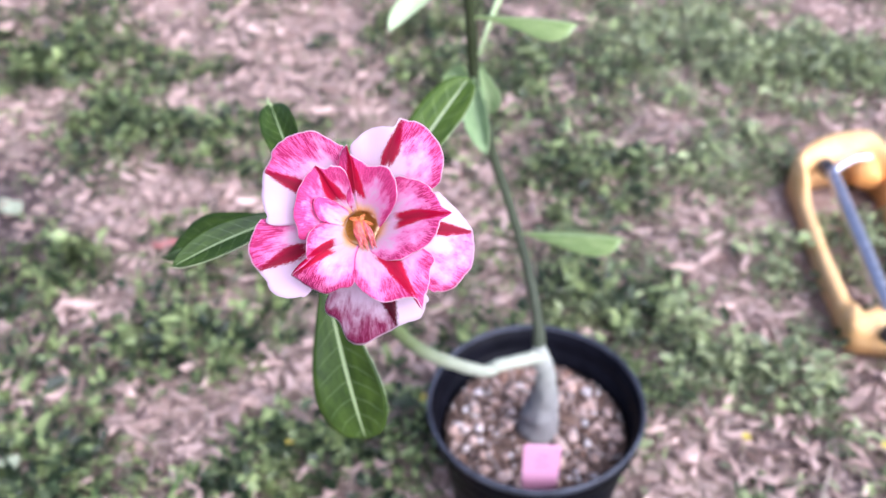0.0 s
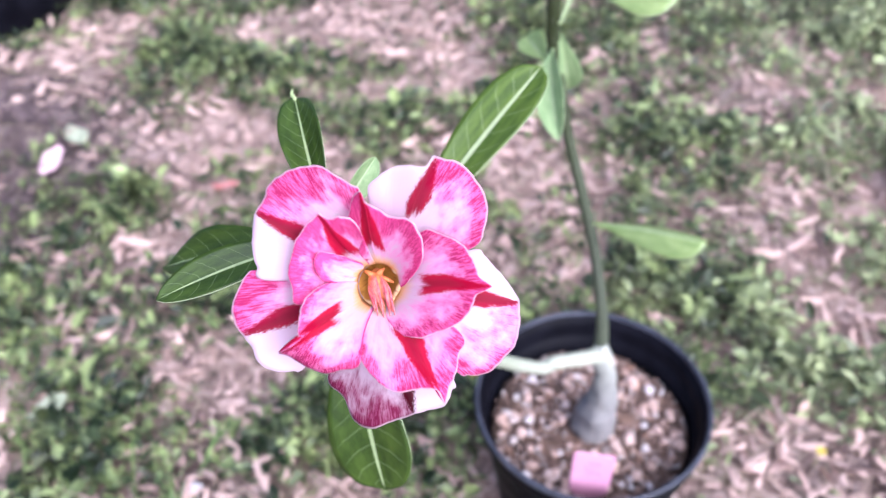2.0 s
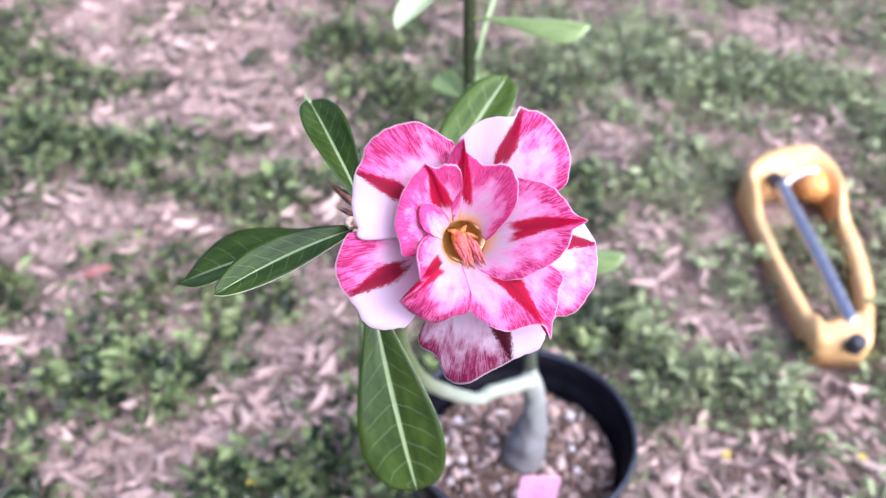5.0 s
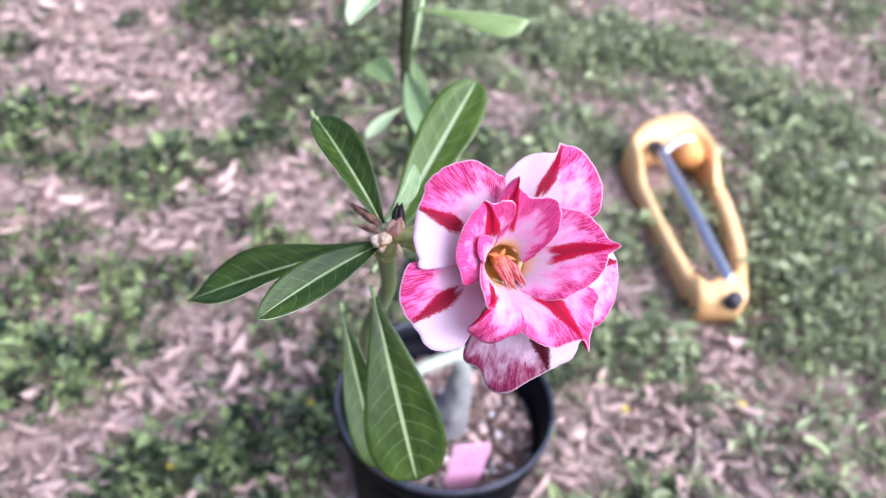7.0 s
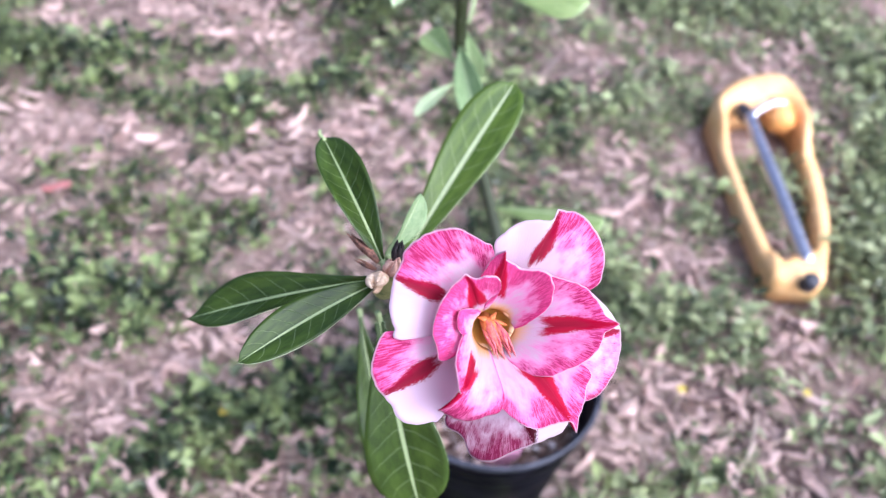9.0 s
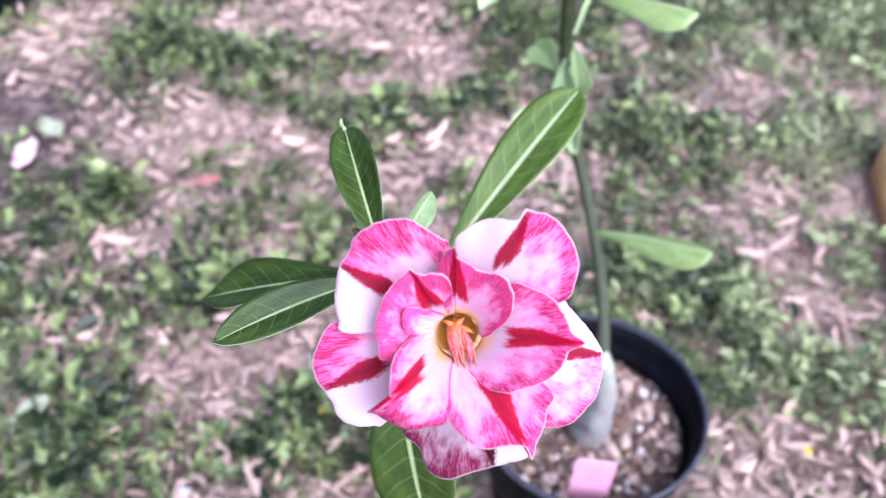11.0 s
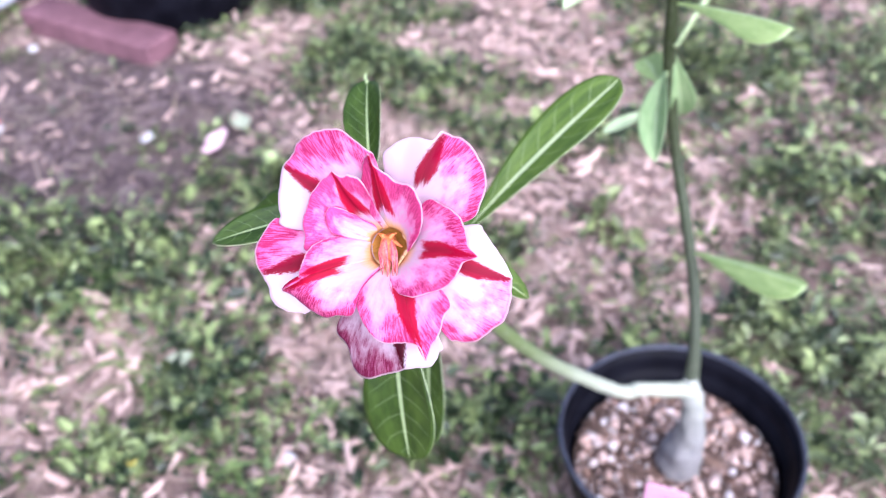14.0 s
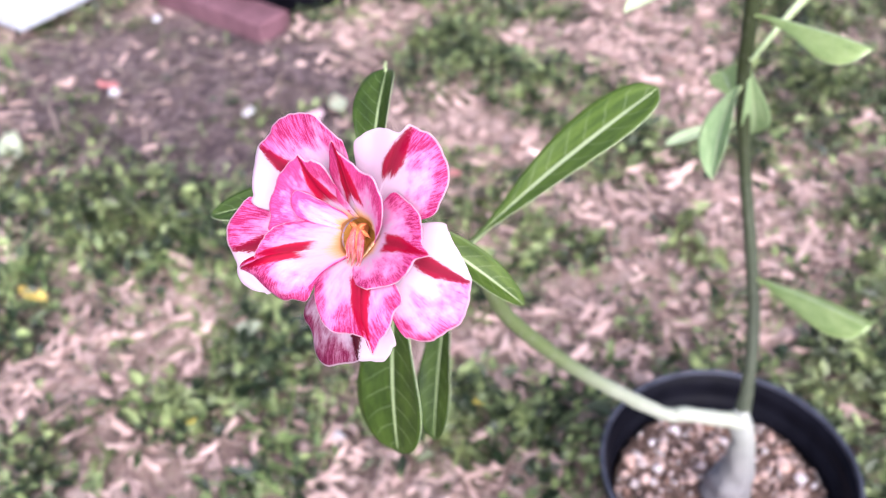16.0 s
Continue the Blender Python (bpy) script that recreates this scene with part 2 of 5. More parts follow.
s = Shade("black_pot_plastic", 0.5, 0.0, 0.05)
v = s.coords()
n1, n2 = s.noise(v, 22.0, 4.0, 0.6), s.noise(s.coords(scale=(1, 1, 6)), 260.0, 3.0, 0.6)
c = s.mix(s.ramp(n1, 0.35, 0.7), (0.003, 0.003, 0.005), (0.007, 0.007, 0.011))
c = s.mix(s.math("MULTIPLY", s.ramp(n2, 0.55, 0.75), 0.08), c, (0.06, 0.058, 0.06))
s.color(c)
s.put(s.b.inputs["Roughness"], s.math("MULTIPLY_ADD", n1, 0.3, 0.30))
s.bump(n2, 0.15, 0.0004)
M["pot"] = s.m
# lighter bluish copy of the pot plastic: the lip's highlight put into the colour
M["pot_rim"] = mottled("highlit_black_plastic", (0.022, 0.024, 0.034), (0.060, 0.064, 0.085), 40.0, 0.45, 0.2, 0.0004, 0.0, 0.3)
M["soil"] = mottled("potting_soil", (0.028, 0.016, 0.012), (0.20, 0.125, 0.09), 70.0, 0.95, 0.8, 0.003)


def chips(name, cols, scale, rough=0.85, fib=(1, 1, 1)):
    """Small pieces, each with a tint of its own. cols: four colours."""
    s = Shade(name, rough, 0.0, 0.25)
    r = s.random() if name.startswith("pebble") else s.island()
    c = s.mix(s.ramp(r, 0.0, 0.35), cols[0], cols[1])
    c = s.mix(s.ramp(r, 0.35, 0.7), c, cols[2])
    c = s.mix(s.ramp(r, 0.72, 0.95), c, cols[3])
    n = s.noise(s.coords(scale=fib), scale, 4.0, 0.65)
    c = s.mix(s.math("MULTIPLY", s.ramp(n, 0.4, 0.75), 0.45), c, tuple(0.35 * a for a in cols[1]))
    s.color(c)
    s.bump(n, 0.4, 0.001)
    return s.m


M["pebble"] = chips("pebble_mix", ((0.68, 0.62, 0.62), (0.56, 0.38, 0.31), (0.62, 0.45, 0.39), (0.24, 0.14, 0.10)), 160.0)
M["grit"] = chips("grit_mix", ((0.50, 0.46, 0.45), (0.36, 0.26, 0.22), (0.20, 0.125, 0.10), (0.09, 0.055, 0.04)), 160.0)


def shred_material():
    """Dry shreds: pinkish beige, streaked along each piece, a few greyed or dark."""
    s = Shade("dry_wood_mulch", 0.85, 0.0, 0.25)
    r = s.island()
    c = s.mix(s.ramp(r, 0.0, 0.3), (0.36, 0.25, 0.215), (0.47, 0.335, 0.29))
    c = s.mix(s.ramp(r, 0.35, 0.85), c, (0.58, 0.425, 0.37))
    c = s.mix(s.ramp(r, 0.80, 0.92), c, (0.12, 0.08, 0.07))
    broad, fine = s.noise(s.coords(), 9.0, 3.0, 0.6), s.noise(s.coords(scale=(1, 2.2, 1)), 210.0, 4.0, 0.7)
    c = s.mix(s.math("MULTIPLY", s.ramp(broad, 0.42, 0.64), 0.5), c, (0.66, 0.49, 0.43))
    c = s.mix(s.math("MULTIPLY", s.ramp(fine, 0.46, 0.70), 0.5), c, (0.26, 0.175, 0.15))
    s.color(c)
    s.bump(fine, 0.5, 0.001)
    return s.m


M["mulch"] = shred_material()


def weed_material(name, a, b, c3, pale=None):
    s = Shade(name, 0.40, 0.0, 0.4)
    r = s.island()
    n = s.noise(s.coords(), 7.0, 3.0, 0.6)
    k = s.noise(s.coords(), 26.0, 3.0, 0.6)
    c = s.mix(s.ramp(r, 0.20, 0.98), a, b)
    c = s.mix(s.math("MULTIPLY", s.ramp(k, 0.53, 0.40), 0.88), c, a)
    c = s.mix(s.math("MULTIPLY", s.ramp(k, 0.52, 0.66), 0.72), c, c3)
    c = s.mix(s.math("MULTIPLY", s.ramp(r, 0.84, 0.98), 0.5), c, c3)
    c = s.mix(s.math("MULTIPLY", s.ramp(n, 0.5, 0.7), 0.45), c, (0.12, 0.13, 0.035))
    if pale:
        # leaves turn paler towards +x: that side's brighter look put into their colour
        xyz = s.node("SeparateXYZ")
        s.link(s.coords(), xyz.inputs[0])
        kind = s.ramp(s.math("ADD", xyz.outputs[0], s.math("MULTIPLY_ADD", n, 0.9, -0.45)), 0.0, 0.50)
        c = s.mix(s.math("MULTIPLY", kind, s.math("MULTIPLY_ADD", r, 0.72, 0.06)), c, pale)
    s.color(c)
    s.translucent(0.2, c)
    return s.m


M["weed"] = weed_material("lawn_weed_leaves", (0.012, 0.023, 0.009), (0.205, 0.262, 0.108), (0.38, 0.46, 0.175), (0.44, 0.49, 0.26))
M["tuft"] = weed_material("light_grass_blades", (0.10, 0.16, 0.05), (0.30, 0.40, 0.13), (0.42, 0.52, 0.20))
M["straw"] = weed_material("dry_grass_blades", (0.34, 0.25, 0.20), (0.60, 0.48, 0.41), (0.16, 0.17, 0.07))

s = Shade("bare_earth", 0.95, 0.0, 0.2)
v = s.coords()
n1, n2, n3 = s.noise(v, 3.0, 4.0, 0.6), s.noise(v, 38.0, 5.0, 0.65), s.noise(v, 240.0, 3.0, 0.6)
c = s.mix(s.ramp(n1, 0.35, 0.65), (0.085, 0.058, 0.050), (0.38, 0.265, 0.225))
c = s.mix(s.math("MULTIPLY", s.ramp(n2, 0.50, 0.62), 0.8), c, (0.62, 0.475, 0.425))
c = s.mix(s.math("MULTIPLY", s.ramp(n3, 0.5, 0.7), 0.6), c, (0.075, 0.05, 0.04))
wet = s.node("VectorMath")
wet.operation = "DISTANCE"
s.link(s.coords(scale=(1.0, 1.45, 0.0)), wet.inputs[0])
wet.inputs[1].default_value = (-1.15, 1.40, 0.0)
wet = s.ramp(s.math("ADD", wet.outputs["Value"], s.math("MULTIPLY_ADD", n2, 0.3, -0.15)), 0.72, 0.36)
c = s.mix(s.math("MULTIPLY", wet, 0.85), c, s.mix(s.ramp(n2, 0.4, 0.65), (0.036, 0.026, 0.030), (0.115, 0.086, 0.090)))
far = s.node("VectorMath")
far.operation = "DISTANCE"
s.link(s.coords(), far.inputs[0])
far.inputs[1].default_value = (-0.2, 1.3, 0.0)
turf = s.math("MULTIPLY", s.ramp(s.math("ADD", far.outputs["Value"], s.math("MULTIPLY_ADD", n1, 1.6, -0.8)), 1.9, 2.9), s.ramp(s.noise(v, 1.7, 6.0, 0.65), 0.40, 0.56))
c = s.mix(turf, c, s.mix(s.ramp(n2, 0.4, 0.62), (0.05, 0.065, 0.028), (0.15, 0.17, 0.085)))
s.color(c)
s.bump(s.math("ADD", n2, n3), 0.8, 0.006)
M["earth"] = s.m

M["yellow"] = mottled("sunbleached_yellow_plastic", (0.82, 0.47, 0.17), (0.88, 0.58, 0.28), 14.0, 0.45, 0.15, 0.0006)
M["orange"] = mottled("faded_orange_plastic", (0.76, 0.34, 0.08), (0.82, 0.42, 0.14), 30.0, 0.45, 0.15, 0.0006)
M["alu"] = mottled("dull_aluminium", (0.48, 0.49, 0.56), (0.62, 0.63, 0.70), 60.0, 0.38, 0.1, 0.0004, 0.9)
M["black_rubber"] = mottled("dark_rubber", (0.018, 0.018, 0.024), (0.05, 0.05, 0.062), 60.0, 0.5)
M["tag"] = mottled("pink_plastic_tag", (0.78, 0.36, 0.55), (0.82, 0.42, 0.60), 25.0, 0.45, 0.1, 0.0003)
M["ink"] = mottled("faded_pencil", (0.50, 0.20, 0.33), (0.60, 0.27, 0.40), 300.0, 0.7)
M["paver"] = mottled("red_concrete_paver", (0.105, 0.047, 0.058), (0.20, 0.098, 0.116), 16.0, 0.85, 0.5, 0.002)
M["white_board"] = mottled("white_painted_board", (0.42, 0.45, 0.50), (0.54, 0.56, 0.60), 5.0, 0.45, 0.15, 0.0008)
M["fallen"] = mottled("fallen_pale_petal", (0.58, 0.36, 0.40), (0.68, 0.52, 0.54), 60.0, 0.6)
M["fallen_red"] = mottled("fallen_red_petal", (0.46, 0.14, 0.13), (0.56, 0.25, 0.23), 60.0, 0.6)
M["fallen_green"] = mottled("fallen_pale_leaf", (0.34, 0.39, 0.25), (0.48, 0.50, 0.36), 60.0, 0.6)
M["fallen_yellow"] = mottled("fallen_yellow_leaf", (0.62, 0.42, 0.06), (0.70, 0.52, 0.14), 60.0, 0.6)
M["white_stone"] = mottled("white_stone", (0.44, 0.43, 0.44), (0.62, 0.61, 0.62), 90.0, 0.8)
M["yellow_bloom"] = mottled("yellow_weed_petals", (0.58, 0.44, 0.05), (0.66, 0.54, 0.10), 200.0, 0.6)


# ---------------------------------------------------------------- mesh helpers
HOME = {}


def thing(name, at, label, category, group="", kind=""):
    """An empty at the base of a thing that has parts."""
    ob = tagged(new(name), label, category, group, kind)
    ob.location = at
    ob.empty_display_size = 0.02
    HOME[ob] = Vector(at)
    return ob


def smooth(me, on=True):
    me.polygons.foreach_set("use_smooth", [on] * len(me.polygons))


def mesh_of(name, bm, material, soft=True):
    me = bpy.data.meshes.new(name)
    bmesh.ops.recalc_face_normals(bm, faces=bm.faces[:])
    bm.to_mesh(me)
    bm.free()
    for m in material if isinstance(material, (list, tuple)) else [material]:
        me.materials.append(m)
    smooth(me, soft)
    return me


def part(name, bm, material, parent, label="", soft=True):
    """One mesh object under a thing or under a part, from a bmesh in world metres."""
    me = bm if isinstance(bm, bpy.types.Mesh) else mesh_of(name, bm, material, soft)
    ob = new(name, me)
    ob.parent = parent
    if parent in HOME:
        ob.matrix_parent_inverse = Matrix.Translation(-HOME[parent])
    return tagged(ob, label)


def solo(name, bm, material, label, category, group="", kind="", soft=True):
    me = bm if isinstance(bm, bpy.types.Mesh) else mesh_of(name, bm, material, soft)
    return tagged(new(name, me), label, category, group, kind)


def thick(ob, t, offset=0.0):
    m = ob.modifiers.new("thickness", "SOLIDIFY")
    m.thickness, m.offset = t, offset
    return ob


def rounded(ob, w, n=2):
    m = ob.modifiers.new("round_edges", "BEVEL")
    m.width, m.segments, m.limit_method = w, n, "ANGLE"
    return ob


def curve_points(pts, n):
    """Catmull-Rom through the points, n steps a span."""
    p = [Vector(a) for a in pts]
    p = [2 * p[0] - p[1]] + p + [2 * p[-1] - p[-2]]
    out = []
    for i in range(1, len(p) - 2):
        for k in range(n):
            t = k / n
            a, b, c, d = p[i - 1:i + 3]
            out.append(0.5 * (2 * b + (c - a) * t + (2 * a - 5 * b + 4 * c - d) * t * t + (3 * b - a - 3 * c + d) * t ** 3))
    out.append(p[-2])
    return out


def tube(pts, radii, steps=8, sides=16, lumps=0.0, seed=0.0, bm=None, cap=True):
    """A bent, tapered, slightly lumpy limb through points with a radius at each."""
    bm = bm or bmesh.new()
    line = curve_points(pts, steps)
    rad = curve_points([(r, 0, 0) for r in radii], steps)
    up = Vector((0.3, 0.9, 0.2))
    rings = []
    for i, (c, r) in enumerate(zip(line, rad)):
        d = (line[min(i + 1, len(line) - 1)] - line[max(i - 1, 0)]).normalized()
        x = d.cross(up).normalized()
        y = d.cross(x)
        ring = []
        for k in range(sides):
            a = math.tau * k / sides
            o = x * math.cos(a) + y * math.sin(a)
            rr = r.x * (1 + lumps * noise.noise((c + o * r.x) * 90 + Vector((seed, 0, 0))))
            ring.append(bm.verts.new(c + o * rr))
        rings.append(ring)
    for a, b in zip(rings, rings[1:]):
        for k in range(sides):
            bm.faces.new((a[k], a[(k + 1) % sides], b[(k + 1) % sides], b[k]))
    if cap:
        bm.faces.new(rings[0][::-1])
        bm.faces.new(rings[-1])
    return bm


def lathe(profile, centre, sides=96, wobble=0.0):
    """A turned body: profile of (radius, height) closed round the axis."""
    bm = bmesh.new()
    rings = []
    for r, z in profile:
        rings.append([bm.verts.new((centre[0] + r * math.cos(math.tau * k / sides) * (1 + wobble * math.sin(2 * math.tau * k / sides + 1)),
                                    centre[1] + r * math.sin(math.tau * k / sides), centre[2] + z)) for k in range(sides)])
    for a, b in zip(rings, rings[1:]):
        for k in range(sides):
            bm.faces.new((a[k], a[(k + 1) % sides], b[(k + 1) % sides], b[k]))
    return bm, rings


def box(lo, hi, m=None, bm=None):
    bm = bm or bmesh.new()
    vs = [bm.verts.new((x, y, z)) for x in (lo[0], hi[0]) for y in (lo[1], hi[1]) for z in (lo[2], hi[2])]
    for f in ((0, 1, 3, 2), (4, 6, 7, 5), (0, 4, 5, 1), (2, 3, 7, 6), (0, 2, 6, 4), (1, 5, 7, 3)):
        bm.faces.new([vs[i] for i in f])
    if m:
        bmesh.ops.transform(bm, matrix=m, verts=vs)
    return bm


def soup(name, verts, faces, material, soft=False):
    """A mesh from arrays: verts (n, 3), faces (m, 3) or (m, 4)."""
    me = bpy.data.meshes.new(name)
    k = faces.shape[1]
    me.vertices.add(len(verts))
    me.vertices.foreach_set("co", verts.astype(np.float32).ravel())
    me.loops.add(faces.size)
    me.loops.foreach_set("vertex_index", faces.astype(np.int32).ravel())
    me.polygons.add(len(faces))
    me.polygons.foreach_set("loop_start", np.arange(0, faces.size, k, dtype=np.int32))
    me.polygons.foreach_set("loop_total", np.full(len(faces), k, dtype=np.int32))
    me.update(calc_edges=True)
    me.validate()
    me.materials.append(material)
    smooth(me, soft)
    return me


# ---------------------------------------------------------------- ground
# bare and overgrown patches of the lawn: x, y, radius
BARE_WEST = ((-0.88, 1.39, 0.072), (-0.81, 1.20, 0.040), (-0.77, 0.35, 0.047), (-0.76, 0.44, 0.043), (-0.68, 1.07, 0.042), (-0.68, 0.90, 0.028), (-0.67, 1.71, 0.080),
    (-0.64, 0.48, 0.041), (-0.62, 1.22, 0.032), (-0.61, 1.02, 0.057), (-0.59, 1.15, 0.042), (-0.58, 1.46, 0.062), (-0.56, 0.84, 0.031), (-0.56, 0.67, 0.038), (-0.56,
    1.79, 0.065), (-0.53, 0.33, 0.033), (-0.52, 1.41, 0.065), (-0.52, 1.13, 0.041), (-0.45, 1.59, 0.059), (-0.45, 1.11, 0.049), (-0.45, 0.38, 0.047), (-0.45, 0.62,
    0.049), (-0.42, 1.25, 0.060), (-0.41, 0.67, 0.031), (-0.41, 1.47, 0.053), (-0.40, 1.56, 0.070), (-0.39, 0.83, 0.027), (-0.39, 1.82, 0.097), (-0.35, 0.60, 0.042),
    (-0.33, 0.43, 0.034), (-0.32, 0.65, 0.039))
BARE_EAST = ((-0.30, 1.03, 0.031), (-0.27, 1.50, 0.069), (-0.26, 0.69, 0.034), (-0.23, 1.00, 0.065), (-0.21, 0.70, 0.042), (-0.19, 1.30, 0.041), (-0.18, 0.76, 0.043),
    (-0.16, 1.08, 0.052), (-0.10, 0.72, 0.039), (-0.07, 0.81, 0.032), (-0.02, 1.10, 0.060), (0.01, 1.01, 0.046), (0.11, 1.08, 0.030), (0.23, 0.59, 0.045), (0.23, 0.54,
    0.040), (0.28, 0.61, 0.038), (0.31, 1.42, 0.037), (0.32, 0.55, 0.045), (0.32, 1.06, 0.024), (0.33, 1.25, 0.027), (0.34, 0.93, 0.051), (0.35, 0.84, 0.044), (0.37,
    0.58, 0.030), (0.39, 0.82, 0.029), (0.39, 0.53, 0.037), (0.40, 1.46, 0.038), (0.48, 0.68, 0.037), (0.83, 1.82, 0.086), (1.04, 1.55, 0.090), (1.15, 1.46, 0.074))
BARE_PATH = ((-1.39, 0.98, 0.10), (-1.27, 1.02, 0.09), (-1.54, 0.97, 0.09), (-1.10, 1.11, 0.06), (-1.00, 1.13, 0.06), (-1.05, 0.94, 0.05), (-0.98, 1.21, 0.06), (-0.92, 1.25, 0.06), (-0.98, 1.06, 0.06), (-0.90, 1.12, 0.05), (-1.14, 0.90, 0.05), (-0.86, 1.32, 0.05))
GREEN_WEST = ((-1.06, 0.60, 0.041), (-1.02, 0.67, 0.059), (-0.95, 1.53, 0.071), (-0.90, 0.65, 0.055), (-0.89, 1.60, 0.104), (-0.78, 0.69, 0.063), (-0.74, 1.24, 0.052),
    (-0.73, 1.33, 0.055), (-0.70, 0.93, 0.062), (-0.68, 0.33, 0.040), (-0.67, 0.81, 0.037), (-0.66, 1.30, 0.079), (-0.65, 0.28, 0.044), (-0.65, 0.63, 0.043), (-0.63,
    0.92, 0.044), (-0.61, 0.56, 0.041), (-0.60, 0.72, 0.050), (-0.58, 0.61, 0.046), (-0.56, 0.43, 0.051), (-0.51, 0.47, 0.042), (-0.51, 0.71, 0.033), (-0.50, 0.55,
    0.048), (-0.49, 1.20, 0.055), (-0.48, 1.31, 0.058), (-0.45, 0.49, 0.033), (-0.42, 0.72, 0.046), (-0.41, 0.42, 0.028), (-0.41, 1.25, 0.053), (-0.40, 1.14, 0.035),
    (-0.39, 0.78, 0.040), (-0.36, 0.72, 0.041), (-0.34, 0.99, 0.051), (-0.29, 0.91, 0.038), (-0.29, 0.58, 0.033), (-0.28, 0.84, 0.048))
GREEN_EAST = ((-0.27, 1.14, 0.054), (-0.24, 0.55, 0.037), (-0.21, 0.91, 0.033), (-0.15, 0.62, 0.039), (-0.14, 1.77, 0.062),
    (-0.12, 0.97, 0.034), (-0.09, 0.60, 0.035), (-0.06, 1.47, 0.078), (0.01, 1.33, 0.048), (0.06, 1.47, 0.054), (0.10, 1.28, 0.042), (0.15, 1.18,
    0.040), (0.16, 0.85, 0.043), (0.16, 1.36, 0.070), (0.23, 0.81, 0.046), (0.23, 0.65, 0.030), (0.24, 1.17, 0.052), (0.27, 1.53, 0.084), (0.28, 0.74, 0.045), (0.28,
    1.11, 0.045), (0.31, 0.58, 0.023), (0.32, 0.69, 0.044), (0.39, 0.70, 0.041), (0.39, 1.16, 0.053), (0.40, 0.64, 0.031), (0.41, 1.69, 0.107), (0.43, 0.60, 0.039),
    (0.48, 1.23, 0.068), (0.53, 1.58, 0.118), (0.57, 0.98, 0.067), (0.61, 1.45, 0.106), (0.74, 1.52, 0.105),
    (0.86, 1.22, 0.10), (0.79, 0.97, 0.09), (0.67, 0.82, 0.07), (0.88, 1.05, 0.10), (0.77, 0.84, 0.08), (0.88, 1.37, 0.10), (0.71, 0.70, 0.07), (0.59, 0.68, 0.05), (0.99, 1.18, 0.09))


def fbm(x, y, scale, seed, octaves=3):
    """Smooth value noise on arrays, about -1 to 1."""
    rng = np.random.default_rng(seed)
    table = rng.uniform(-1, 1, (64, 64))
    out, amp = np.zeros_like(x), 1.0
    for _ in range(octaves):
        u, v = x * scale + 17.3, y * scale + 5.1
        i, j = np.floor(u).astype(int), np.floor(v).astype(int)
        a, b = u - i, v - j
        a, b = a * a * (3 - 2 * a), b * b * (3 - 2 * b)
        g = lambda p, q: table[p % 64, q % 64]
        out += amp * ((g(i, j) * (1 - a) + g(i + 1, j) * a) * (1 - b) + (g(i, j + 1) * (1 - a) + g(i + 1, j + 1) * a) * b)
        scale, amp = scale * 2.1, amp * 0.5
    return out


def relief(x, y):
    near = np.exp(-(((x - 0.05) ** 2 + (y - 0.53) ** 2) / 0.02))
    return (0.012 * fbm(x, y, 2.2, 3, 3) + 0.004 * fbm(x, y, 11, 4, 2)) * (1 - near)


def greenness(x, y):
    """How thick the weeds stand: above 0 they cover the earth."""
    g = 0.34 * fbm(x, y, 5.5, 11, 3) + 0.44 * fbm(x, y, 15, 12, 3) + 0.11
    for bx, by, r in BARE_WEST + BARE_EAST + BARE_PATH:
        g -= 0.85 * np.exp(-((x - bx) ** 2 + (y - by) ** 2) / (1.1 * r * r))
    for gx, gy, r in GREEN_WEST + GREEN_EAST:
        g += 0.75 * np.exp(-((x - gx) ** 2 + (y - gy) ** 2) / (1.1 * r * r))
    return g


def damp(x, y):
    """The darker trodden earth beside the paver."""
    return np.clip(2.2 * np.exp(-(((x + 1.20) / 0.34) ** 2 + ((y - 0.98) / 0.20) ** 2)) + 1.6 * np.exp(-(((x + 1.0) / 0.2) ** 2 + ((y - 0.93) / 0.16) ** 2))
                   + 1.1 * np.exp(-(((x + 1.12) / 0.22) ** 2 + ((y - 1.13) / 0.10) ** 2)), 0, 1)


def ground():
    near = np.arange(-2.4, 2.4001, 0.03)
    far = 2.4 + np.cumsum(0.03 * 1.22 ** np.arange(1, 46))
    ax = np.concatenate([-far[::-1], near, far])
    x, y = np.meshgrid(ax, ax + 0.9, indexing="ij")
    z = relief(x, y) * (np.abs(x) < 6) * (np.abs(y) < 6)
    n = len(ax)
    i = np.arange(n * n).reshape(n, n)
    faces = np.stack([i[:-1, :-1], i[1:, :-1], i[1:, 1:], i[:-1, 1:]], -1).reshape(-1, 4)
    me = soup("ground", np.stack([x, y, z], -1).reshape(-1, 3), faces, M["earth"], True)
    return tagged(new("ground", me), "bare pinkish-brown garden earth with dry mulch", "ground", kind="structure")


ground()


# plan of the sprinkler's frame
OUTER = ((0.502, 1.113), (0.533, 1.156), (0.580, 1.192), (0.634, 1.210), (0.660, 1.202), (0.666, 1.160), (0.664, 1.105), (0.656, 1.050), (0.640, 0.972), (0.617, 0.886),
         (0.589, 0.818), (0.557, 0.764), (0.538, 0.736), (0.504, 0.738), (0.478, 0.745), (0.473, 0.764), (0.478, 0.815), (0.482, 0.885), (0.489, 0.970), (0.497, 1.063))
INNER = ((0.519, 1.086), (0.532, 1.098), (0.553, 1.108), (0.582, 1.112), (0.618, 1.110), (0.632, 1.090), (0.632, 1.055), (0.622, 1.008), (0.609, 0.945), (0.591, 0.881),
         (0.572, 0.827), (0.558, 0.800), (0.548, 0.799), (0.526, 0.793), (0.500, 0.779), (0.497, 0.796), (0.499, 0.830), (0.502, 0.900), (0.507, 0.966), (0.514, 1.047))


